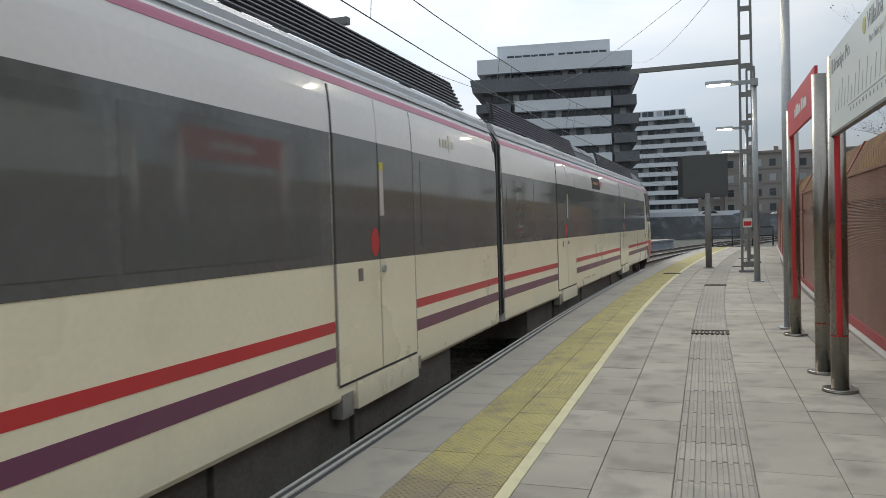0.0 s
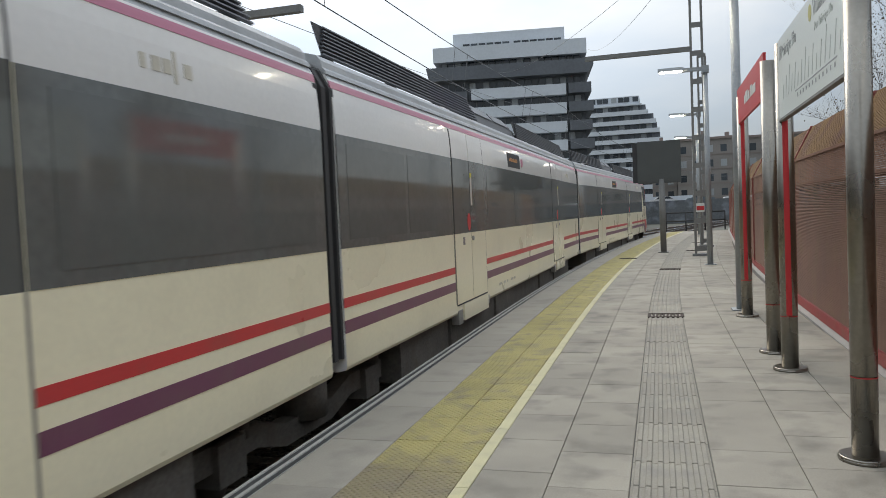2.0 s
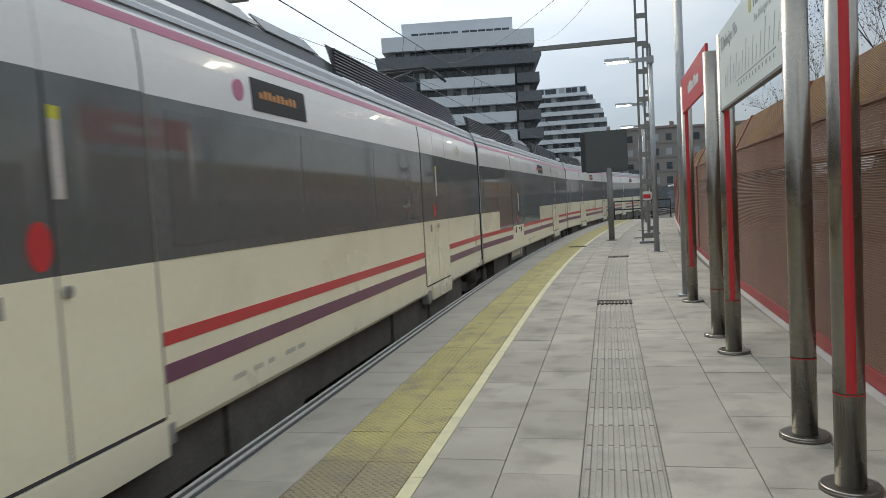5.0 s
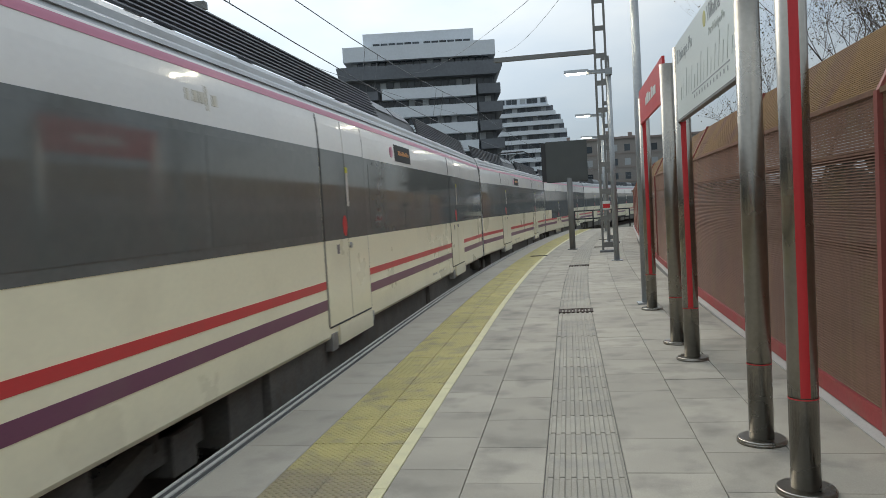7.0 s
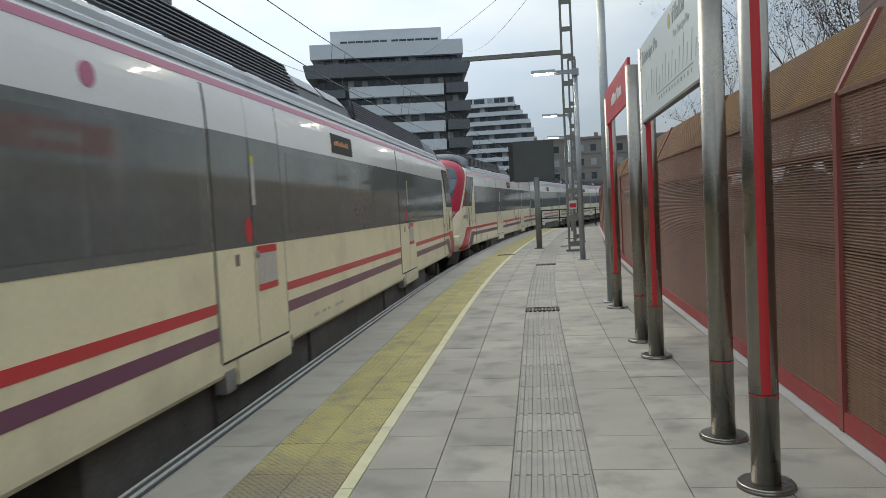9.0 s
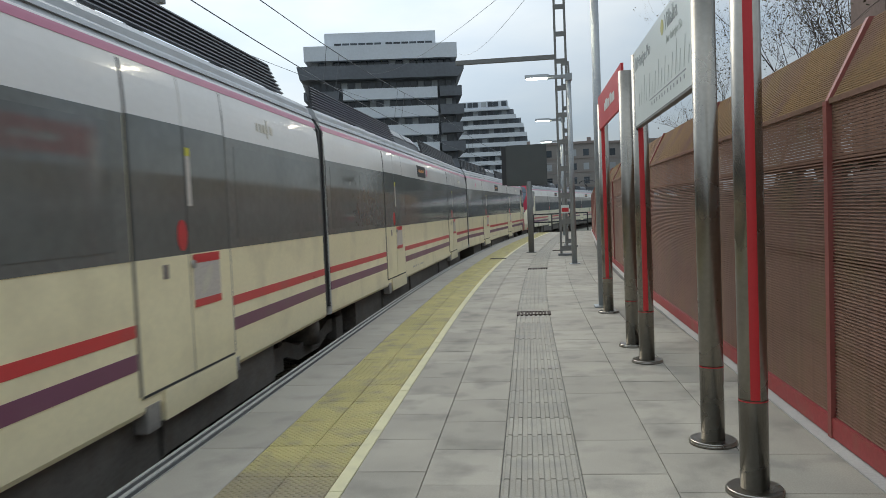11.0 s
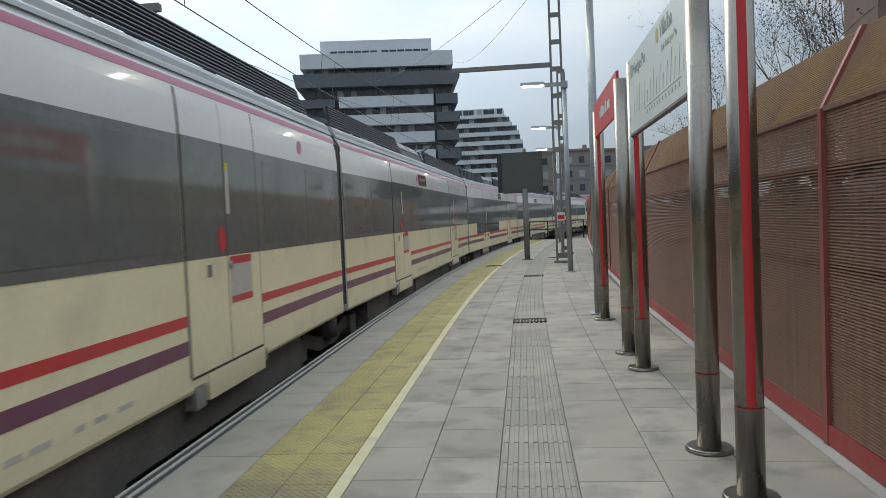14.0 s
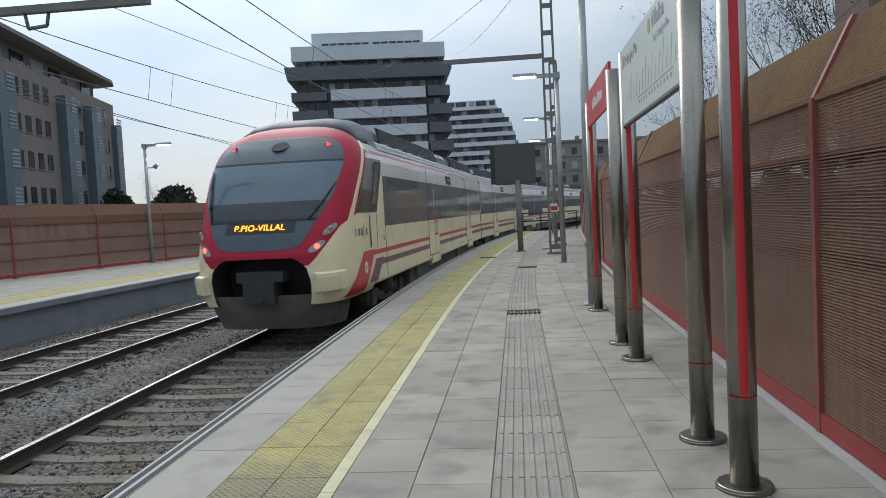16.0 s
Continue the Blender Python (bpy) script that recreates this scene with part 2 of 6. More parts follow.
LAMP_SHELL = surf("train_lamp_cover", (0.30, 0.27, 0.27), 0.15, 0.3, vary=0.15, scale=6, bump=0.0)
TAIL = glow("train_tail_light", (1.0, 0.05, 0.05), 2.2)
TAIL_HOT = glow("train_lower_light", (1.0, 0.10, 0.06), 3.2)
AMBER = glow("train_amber_letters", (1.0, 0.42, 0.02), 2.6)
AMBER_DIM = glow("train_amber_side", (0.5, 0.22, 0.06), 0.06)
PAVER = surf("platform_paver", (0.35, 0.318, 0.262), 0.86, vary=0.22, scale=1.6, grain=110, bump=0.16, dirt=(0.18, 0.167, 0.143), dirt_amount=0.75, per_piece=0.1)
PAVER_J = surf("platform_paver_far", (0.35, 0.318, 0.262), 0.86, vary=0.22, scale=1.6, grain=110, bump=0.16, dirt=(0.18, 0.167, 0.143), dirt_amount=0.75, per_piece=0.1, island=True)
BORDER = surf("platform_border_slab", (0.34, 0.311, 0.258), 0.7, vary=0.12, scale=1.6, grain=90, bump=0.12, dirt=(0.22, 0.20, 0.17), dirt_amount=0.6, per_piece=0.07)
YELLOW = dimpled("tactile_yellow", (0.45, 0.385, 0.15))
CREAMLINE = surf("cream_line", (0.60, 0.55, 0.33), 0.7, vary=0.12, scale=2.5, grain=90, bump=0.1, dirt=(0.36, 0.33, 0.25))
GUIDE = surf("guide_slab", (0.32, 0.292, 0.24), 0.75, vary=0.2, scale=2, grain=90, bump=0.15, dirt=(0.2, 0.195, 0.18), per_piece=0.08)
JOINT = surf("joint_mortar", (0.135, 0.128, 0.112), 0.9, vary=0.25, scale=4, grain=60, bump=0.2)
CONCRETE = surf("platform_concrete", (0.17, 0.175, 0.18), 0.85, vary=0.3, scale=0.9, grain=40, bump=0.3, dirt=(0.1, 0.095, 0.085))
LIP = surf("lip_strip", (0.42, 0.41, 0.38), 0.7, vary=0.15, scale=3, grain=60, bump=0.15)
GROOVE = surf("lip_groove_dark", (0.05, 0.05, 0.05), 0.8, vary=0.2, scale=5, bump=0.1)
STEEL = surf("brushed_stainless", (0.28, 0.26, 0.226), 0.27, 0.95, vary=0.12, scale=2, grain=35, bump=0.03)
GALV = surf("galvanised_steel", (0.34, 0.36, 0.37), 0.5, 0.5, vary=0.15, scale=3, grain=30, bump=0.05)
GALV_D = surf("weathered_lattice_steel", (0.20, 0.20, 0.19), 0.6, 0.3, vary=0.2, scale=3, grain=30, bump=0.08)
SIGNRED = surf("sign_red", (0.55, 0.03, 0.035), 0.4, vary=0.05, bump=0.0)
SIGNWHITE = surf("sign_white", (0.66, 0.70, 0.66), 0.35, vary=0.05, bump=0.0)
SIGNINK = surf("sign_grey_print", (0.33, 0.35, 0.345), 0.5, vary=0.05, bump=0)
SIGNPALE = surf("sign_pale_print", (0.55, 0.585, 0.55), 0.5, vary=0.05, bump=0)
SIGNGOLD = surf("sign_gold_dot", (0.48, 0.44, 0.13), 0.5, vary=0.05, bump=0)
SCREENBOX = surf("screen_housing", (0.075, 0.082, 0.08), 0.5, vary=0.15, scale=2, bump=0.03)
CORTEN = surf("fence_rust_red", (0.205, 0.104, 0.068), 0.8, vary=0.25, scale=1.4, grain=25, bump=0.1, dirt=(0.20, 0.13, 0.06), dirt_amount=0.5)
# ochre base puts the sky light on the leaning top into the colour
CORTEN_SKYLIT = surf("fence_rust_skylit", (0.18, 0.096, 0.03), 0.9, vary=0.25, scale=0.9, grain=25, bump=0.1, dirt=(0.14, 0.066, 0.046), dirt_amount=0.95)
FENCE_RED = surf("fence_red_paint", (0.34, 0.045, 0.045), 0.55, vary=0.15, scale=2, grain=30, bump=0.08, dirt=(0.25, 0.12, 0.08))
FENCE_POST = surf("fence_post_paint", (0.28, 0.075, 0.06), 0.55, vary=0.15, scale=2, grain=30, bump=0.08)
BALLAST = gravel("ballast_stones", ((0.05, 0.045, 0.04), (0.225, 0.208, 0.185)), 0.045)
STONE = surf("ballast_loose", (0.155, 0.143, 0.127), 0.9, vary=0.2, scale=3, grain=30, bump=0.2, per_piece=0.55, island=True)
SLEEPER = surf("sleeper_concrete", (0.18, 0.158, 0.125), 0.9, vary=0.3, scale=2.5, grain=40, bump=0.3, dirt=(0.13, 0.10, 0.07), per_piece=0.15)
RAILSIDE = surf("rail_rust", (0.07, 0.05, 0.04), 0.8, 0.3, vary=0.25, scale=4, grain=30, bump=0.1)
RAILTOP = surf("rail_polished", (0.85, 0.86, 0.88), 0.22, 1.0, vary=0.05, scale=2, grain=20, bump=0.0)
GROUND = surf("ground_soil", (0.13, 0.125, 0.10), 0.95, vary=0.35, scale=0.3, grain=6, bump=0.4, dirt=(0.08, 0.10, 0.05))
WIRE = surf("overhead_wire", (0.16, 0.17, 0.18), 0.5, 0.5, vary=0.05, bump=0)
LAMPGLOW = glow("lamp_light", (1.0, 0.93, 0.76), 34.0)
F_WHITE = surf("facade_white", (0.62, 0.66, 0.70), 0.6, vary=0.08, scale=0.15, grain=3, bump=0.02)
F_DARK = surf("facade_charcoal", (0.122, 0.133, 0.148), 0.6, vary=0.2, scale=0.2, grain=3, bump=0.02, per_piece=0.05)
F_GLASS = surf("facade_glass", (0.05, 0.06, 0.07), 0.08, vary=0.2, scale=0.3, grain=3, bump=0.0, per_piece=0.35)
F_BLIND = surf("facade_blind", (0.34, 0.36, 0.37), 0.5, vary=0.1, scale=0.5, grain=3, bump=0.0, per_piece=0.25)
F_BRICK = surf("facade_brown_brick", (0.25, 0.205, 0.185), 0.85, vary=0.15, scale=0.25, grain=8, bump=0.1)
F_BEIGE = surf("facade_beige", (0.25, 0.228, 0.21), 0.85, vary=0.15, scale=0.2, grain=5, bump=0.1)
F_STEEL = surf("facade_blue_grey", (0.12, 0.155, 0.18), 0.35, vary=0.15, scale=0.4, grain=5, bump=0.02)
BARK = surf("bark", (0.07, 0.055, 0.045), 0.9, vary=0.3, scale=5, grain=40, bump=0.4)
LEAF = surf("dry_leaf", (0.09, 0.075, 0.04), 0.7, vary=0.3, scale=8, bump=0.1, per_piece=0.4, island=True)
HEDGE = surf("dark_foliage", (0.035, 0.045, 0.028), 0.8, vary=0.4, scale=2, bump=0.2, per_piece=0.4, island=True)
GRAFFITI = surf("retaining_wall", (0.12, 0.128, 0.135), 0.85, vary=0.35, scale=0.5, grain=5, bump=0.15, dirt=(0.32, 0.35, 0.40), dirt_amount=0.5)
BLUISH = surf("bluish_concrete", (0.22, 0.245, 0.28), 0.8, vary=0.2, scale=0.9, grain=40, bump=0.2, dirt=(0.14, 0.15, 0.165))
BRICKCOL = surf("brown_plaster", (0.20, 0.14, 0.115), 0.85, vary=0.2, scale=2, grain=30, bump=0.15)
PAINT_W = surf("car_white_paint", (0.6, 0.6, 0.6), 0.3, vary=0.05, bump=0)


# ---- mesh helpers ----
def mesh_of(name, bm, mat):
    me = bpy.data.meshes.new(name)
    bm.normal_update()
    bm.to_mesh(me)
    bm.free()
    for m in (mat if isinstance(mat, (list, tuple)) else [mat]):
        me.materials.append(m)
    return me


def part(name, bm, mat, parent=None, label="", smooth=False, m=None):
    ob = new(name, mesh_of(name, bm, mat))
    if smooth:
        for p in ob.data.polygons:
            p.use_smooth = True
    if parent is not None:
        ob.parent = parent
    if m is not None:
        ob.matrix_basis = m
    return tagged(ob, label)


def thing(name, label, category, group="", kind="", m=None):
    ob = new(name)
    ob.empty_display_size = 0.2
    if m is not None:
        ob.matrix_basis = m
    return tagged(ob, label, category, group, kind)


def box(bm, x0, x1, y0, y1, z0, z1, m=None, mi=0):
    vs = [bm.verts.new((x, y, z)) for x in (x0, x1) for y in (y0, y1) for z in (z0, z1)]
    if m is not None:
        for v in vs:
            v.co = m @ v.co
    for f in ((0, 1, 3, 2), (4, 6, 7, 5), (0, 4, 5, 1), (2, 3, 7, 6), (0, 2, 6, 4), (1, 5, 7, 3)):
        bm.faces.new([vs[i] for i in f]).material_index = mi
    return vs


def slab(bm, x0, x1, y0, y1, z0, z1, c=0.004):
    """A box with a small chamfer round its top."""
    lo = [(x0, y0), (x1, y0), (x1, y1), (x0, y1)]
    hi = [(x0 + c, y0 + c), (x1 - c, y0 + c), (x1 - c, y1 - c), (x0 + c, y1 - c)]
    rings = [[bm.verts.new((x, y, z)) for x, y in r] for r, z in ((lo, z0), (lo, z1 - c), (hi, z1))]
    for a, b in zip(rings, rings[1:]):
        for i in range(4):
            j = (i + 1) % 4
            bm.faces.new((a[i], a[j], b[j], b[i]))
    bm.faces.new(rings[2])


def tube(bm, p0, p1, r0, r1=None, seg=12, caps=True):
    p0, p1 = Vector(p0), Vector(p1)
    r1 = r0 if r1 is None else r1
    q = (p1 - p0).to_track_quat("Z", "Y")
    rings = []
    for p, r in ((p0, r0), (p1, r1)):
        rings.append([bm.verts.new(p + q @ Vector((r * math.cos(a), r * math.sin(a), 0))) for a in [math.tau * i / seg for i in range(seg)]])
    for i in range(seg):
        j = (i + 1) % seg
        bm.faces.new((rings[0][i], rings[0][j], rings[1][j], rings[1][i])).smooth = True
    if caps:
        bm.faces.new(rings[0][::-1])
        bm.faces.new(rings[1])


def loft(bm, rings, closed=True, caps=True, smooth=False, mi=0):
    rows = [[bm.verts.new(p) for p in r] for r in rings]
    n = len(rows[0])
    for a, b in zip(rows, rows[1:]):
        for i in range(n if closed else n - 1):
            j = (i + 1) % n
            f = bm.faces.new((a[i], a[j], b[j], b[i]))
            f.smooth, f.material_index = smooth, mi
    if caps and closed:
        bm.faces.new(rows[0][::-1]).material_index = mi
        bm.faces.new(rows[-1]).material_index = mi
    return rows


def sweep(bm, profile, s0, s1, step=2.0, closed=True, **kw):
    """Sweeps a profile of (offset, z) along the line."""
    n = max(1, int(math.ceil((s1 - s0) / step)))
    rings = []
    for i in range(n + 1):
        s = s0 + (s1 - s0) * i / n
        rings.append([(*along(o, s, **kw)[:2], z) for o, z in profile])
    loft(bm, rings, closed=closed)


def plane_prism(bm, outline, x0, x1):
    """A prism: outline of (y, z) between two x."""
    a = [bm.verts.new((x0, y, z)) for y, z in outline]
    b = [bm.verts.new((x1, y, z)) for y, z in outline]
    n = len(a)
    for i in range(n):
        j = (i + 1) % n
        bm.faces.new((a[i], a[j], b[j], b[i]))
    bm.faces.new(a[::-1])
    bm.faces.new(b)


def pipe(bm, pts, r, seg=6):
    """One continuous round wire through points."""
    rings = []
    for i, p in enumerate(pts):
        d = (Vector(pts[min(i + 1, len(pts) - 1)]) - Vector(pts[max(i - 1, 0)])).normalized()
        q = d.to_track_quat("Z", "Y")
        rings.append([Vector(p) + q @ Vector((r * math.cos(math.tau * k / seg), r * math.sin(math.tau * k / seg), 0)) for k in range(seg)])
    loft(bm, rings)


def words(name, text, size, mat, parent, m, label="", align="LEFT"):
    cu = bpy.data.curves.new(name, "FONT")
    cu.body, cu.size, cu.align_x, cu.extrude = text, size, align, 0.001
    ob = new(name, cu)
    cu.materials.append(mat)
    ob.parent, ob.matrix_basis = parent, m
    return tagged(ob, label)


# ---- ground, track bed, tracks ----
bm = bmesh.new()
bmesh.ops.create_grid(bm, x_segments=8, y_segments=8, size=1500)
ground = tagged(part("ground", bm, GROUND, m=pose(0, 0, -1.15)), "dull brown soil and sparse grass round the station", "ground", kind="structure")

bm = bmesh.new()
for b0, b1 in ((-190, 9.6), (9.6, 210)):
    sweep(bm, [(-2.6, -1.2), (-2.6, -0.80), (-2.95, -0.80), (-5.65, -0.80), (-6.2, -0.76), (-6.85, -0.80), (-9.6, -0.80), (-10.9, -0.85), (-10.9, -1.2)], b0, b1, 3.0)
track_bed = tagged(part("track_bed", bm, BALLAST), "grey crushed stone ballast between the platforms", "ballast", kind="structure")


def rail_pair(name, centre, bend, label):
    ob = thing(name, label, "railway track", kind="structure")
    for side in (-0.87, 0.87):
        c = centre + side
        bm = bmesh.new()
        z = RAIL
        sweep(bm, [(c - 0.075, z - 0.16), (c + 0.075, z - 0.16), (c + 0.02, z - 0.13), (c + 0.015, z - 0.045), (c + 0.036, z - 0.03),
                   (c + 0.036, z - 0.004), (c - 0.036, z - 0.004), (c - 0.036, z - 0.03), (c - 0.015, z - 0.045), (c - 0.02, z - 0.13)], -190, 210, 3.0, bend=bend)
        rail = part("rail", bm, RAILSIDE, ob)
        bm = bmesh.new()
        sweep(bm, [(c - 0.034, z - 0.006), (c + 0.034, z - 0.006), (c + 0.026, z), (c - 0.026, z)], -190, 210, 3.0, bend=bend)
        part("running_surface", bm, RAILTOP, rail, "polished bright top of the rail")
    return ob


near_track = rail_pair("track_1", TRACK, BEND, "rusty steel rails with polished heads on concrete sleepers")
far_track = rail_pair("track_2", TRACK_FAR, 4.0, "rusty rails of the second track on concrete sleepers")
bm = bmesh.new()
prof = [(-1.3, -0.10), (-0.9, 0.0), (-0.45, -0.035), (0.45, -0.035), (0.9, 0.0), (1.3, -0.10)]
loft(bm, [[(x, -0.13, z - 0.16) for x, z in prof], [(x, -0.10, z) for x, z in prof], [(x, 0.10, z) for x, z in prof], [(x, 0.13, z - 0.16) for x, z in prof]], closed=False)
SLEEPER_ME = mesh_of("sleeper", bm, SLEEPER)
for tr, centre, bend, s_from, s_to in ((near_track, TRACK, BEND, 1.0, 60.0), (far_track, TRACK_FAR, 4.0, 1.0, 75.0)):
    s = s_from
    while s < s_to:
        x, y, a = along(centre, s, bend=bend)
        ob = new("sleeper", SLEEPER_ME)
        ob.parent = tr
        ob.matrix_basis = pose(x, y, RAIL - 0.135 + random.uniform(-0.008, 0.006), 0, 0, -math.degrees(a) + random.uniform(-0.6, 0.6))
        s += 0.62

# loose stones on the near part of the bed
bm = bmesh.new()
for i in range(16000):
    s = 3.0 + 27 * random.random() ** 1.5
    off = random.uniform(-10.3, -2.9)
    if min(abs(off - c - q) for c in (TRACK, TRACK_FAR) for q in (-0.87, 0.87)) < 0.1:
        continue
    x, y, a = along(off, s)
    r = random.uniform(0.016, 0.032)
    q = Euler((random.random() * 6, random.random() * 6, random.random() * 6)).to_matrix()
    in_four = min(abs(off - c) for c in (TRACK, TRACK_FAR)) < 1.35
    z0 = -0.80 if in_four else -0.785
    vs = [bm.verts.new(q @ Vector(v) * r * random.uniform(0.7, 1.25) + Vector((x, y, z0 + r * 0.3))) for v in ((1, 0, 0), (-1, 0, 0), (0, 1, 0), (0, -1, 0), (0, 0, 1), (0, 0, -1))]
    for f in ((0, 2, 4), (2, 1, 4), (1, 3, 4), (3, 0, 4), (2, 0, 5), (1, 2, 5), (3, 1, 5), (0, 3, 5)):
        bm.faces.new([vs[k] for k in f])
tagged(part("loose_ballast", bm, STONE), "loose grey and brown ballast stones", "ballast", kind="stuff")


# ---- near platform ----
FENCE_LINE = [(1.92, -14.0), (1.93, 5.04), (1.95, 8.85), (1.99, 12.5), (2.09, 16.15), (2.22, 19.8), (2.38, 23.45), (2.58, 27.1), (2.8, 30.75), (3.05, 34.4), (3.3, 38.05), (3.55, 41.7), (3.8, 45.35), (4.1, 49.0)]
PLATFORM_END = 47.5


def fence_x(y):
    for (xa, ya), (xb, yb) in zip(FENCE_LINE, FENCE_LINE[1:]):
        if ya <= y <= yb:
            return xa + (xb - xa) * (y - ya) / (yb - ya)
    return FENCE_LINE[-1][0]


platform = thing("platform", "grey paved station platform with a yellow tactile strip", "platform", kind="structure")
bm = bmesh.new()
rings = []
for i in range(71):
    s = -16 + (PLATFORM_END + 16) * i / 70
    xa, ya, a = along(EDGE + 0.03, s)
    xb = fence_x(ya) + 0.3
    rings.append([(xa, ya, -1.2), (xa, ya, -0.032), (xb, ya - (xb - xa) * math.sin(a), -0.032), (xb, ya - (xb - xa) * math.sin(a), -1.2)])
loft(bm, rings)
part("platform_body", bm, [CONCRETE], platform, "stained concrete platform wall and bed")
bm = bmesh.new()
rings = []
for i in range(71):
    s = -16 + (PLATFORM_END + 16) * i / 70
    xa, ya, a = along(EDGE + 0.15, s)
    xb = fence_x(ya) + 0.25
    rings.append([(xa, ya, -0.03), (xb, ya - (xb - xa) * math.sin(a), -0.03), (xb, ya - (xb - xa) * math.sin(a), -0.012), (xa, ya, -0.012)])
loft(bm, rings)
part("joint_bed", bm, JOINT, platform, "dark mortar in the joints")
# grooved edge strip
bm = bmesh.new()
e = EDGE
sweep(bm, [(e, -0.16), (e + 0.16, -0.16), (e + 0.16, 0.0), (e + 0.155, 0.0), (e + 0.152, -0.012), (e + 0.107, -0.012), (e + 0.104, 0.0), (e + 0.076, 0.0), (e + 0.073, -0.012), (e + 0.03, -0.012), (e + 0.027, 0.0), (e + 0.006, 0.0), (e, -0.006)], -16, PLATFORM_END, 1.5)
lip = part("edge_strip", bm, LIP, platform, "pale edge strip")
# a dark strip lies in each groove
for ga, gb in ((0.031, 0.072), (0.108, 0.151)):
    bm = bmesh.new()
    sweep(bm, [(e + ga, -0.0115), (e + gb, -0.0115), (e + gb, -0.006), (e + ga, -0.006)], -16, PLATFORM_END, 1.5)
    part("anti_slip_groove", bm, GROOVE, lip, "dark strip in a groove of the platform edge")

ROW = 0.645
# column: first offset, last offset, first row start, row length, name, material, kind
COLUMNS = [(-2.35, -1.86, 0.41, 0.93, "edge_slab", BORDER), (-1.86, -1.53, 0.18, 0.60, "tactile_tile", YELLOW), (-1.53, -1.205, 0.18, 0.60, "tactile_tile", YELLOW), (-1.205, -1.115, 1.14, 1.2, "cream_kerb_line", CREAMLINE),
           (-1.115, -0.675, 0.11, ROW, "paver", PAVER), (-0.675, -0.213, 0.535, ROW, "paver", PAVER), (-0.213, 0.262, 0.41, 0.43, "guide_tile", GUIDE),
           (0.262, 0.76, 0.06, ROW, "paver", PAVER), (0.76, 1.27, 0.125, 0.655, "paver", PAVER), (1.27, 1.84, 0.4, ROW, "paver", PAVER)]


def slab_mesh(w, length, name, mat):
    bm = bmesh.new()
    g = 0.0022
    if name == "guide_tile":
        slab(bm, -w / 2 + g, w / 2 - g, -length / 2 + g, length / 2 - g, -0.03, -0.009, 0.003)
        for k in range(7):
            c = -w / 2 + w * (k + 0.5) / 7
            slab(bm, c - 0.017, c + 0.017, -length / 2 + 0.009, length / 2 - 0.009, -0.01, 0.003, 0.004)
    else:
        slab(bm, -w / 2 + g, w / 2 - g, -length / 2 + g, length / 2 - g, -0.03, 0.0, 0.003)
    return mesh_of(name, bm, mat)


def lay_platform():
    near_end = 21.0
    for oa, ob_, start, length, name, mat in COLUMNS:
        me = slab_mesh(ob_ - oa, length, name, mat)
        far = []
        s = -15.0 + start
        while s < PLATFORM_END - 0.4:
            x, y, a = along((oa + ob_) / 2, s + length / 2)
            tilt = (random.uniform(-0.12, 0.12), random.uniform(-0.12, 0.12))
            m = pose(x, y, random.uniform(-0.0015, 0.0015), tilt[0], tilt[1], -math.degrees(a))
            if 2.6 < s < near_end:
                o = new(name, me)
                o.parent, o.matrix_basis = platform, m
            else:
                far.append(m)
            s += length
        verts, faces = [], []
        base_v = [v.co.copy() for v in me.vertices]
        base_f = [tuple(p.vertices) for p in me.polygons]
        for m in far:
            k = len(verts)
            verts += [m @ v for v in base_v]
            faces += [tuple(i + k for i in f) for f in base_f]
        fm = bpy.data.meshes.new(name + "_run")
        fm.from_pydata(verts, [], faces)
        fm.materials.append(PAVER_J if mat is PAVER else mat)
        o = new(name + "_run", fm)
        o.parent = platform
        tagged(o, kind="stuff")


# drain grate across the guide strip, manholes
def grate(s, off, w, d):
    x, y, a = along(off, s)
    ob = thing("drain_cover", "dark rusty steel drain cover set in the paving", "drain cover", "covers in the platform", m=pose(x, y, 0.004, 0, 0, -math.degrees(a)))
    bm = bmesh.new()
    for q in (-1, 1):
        box(bm, -w / 2, w / 2, q * d / 2 - 0.012, q * d / 2 + 0.012, -0.02, 0.008)
        box(bm, q * w / 2 - 0.012, q * w / 2 + 0.012, -d / 2, d / 2, -0.02, 0.0075)
    part("frame", bm, RAILSIDE, ob)
    bm = bmesh.new()
    for k in range(10):
        c = -w / 2 + w * (k + 0.5) / 10
        box(bm, c - 0.014, c + 0.014, -d / 2 + 0.012, d / 2 - 0.012, -0.02, 0.004)
    part("grating", bm, RAILSIDE, ob)
    return ob


grate(11.25, 0.03, 0.48, 0.34)
grate(19.6, 0.03, 0.48, 0.28)
grate(27.5, 0.6, 0.6, 0.3)
grate(24.0, -1.35, 0.5, 0.25)
grate(33.0, 0.6, 0.6, 0.3)


# ---- right-hand fence ----
# slat sections (x, z): sloping louvre blades below, thin upright strips above the middle rail
LOWER_BLADE = [(-0.011, 0.0), (0.009, 0.0135), (0.009, 0.0175), (-0.011, 0.0045)]
UPPER_BLADE = [(-0.006, 0.0), (0.006, 0.0), (0.006, 0.0168), (-0.006, 0.0168)]


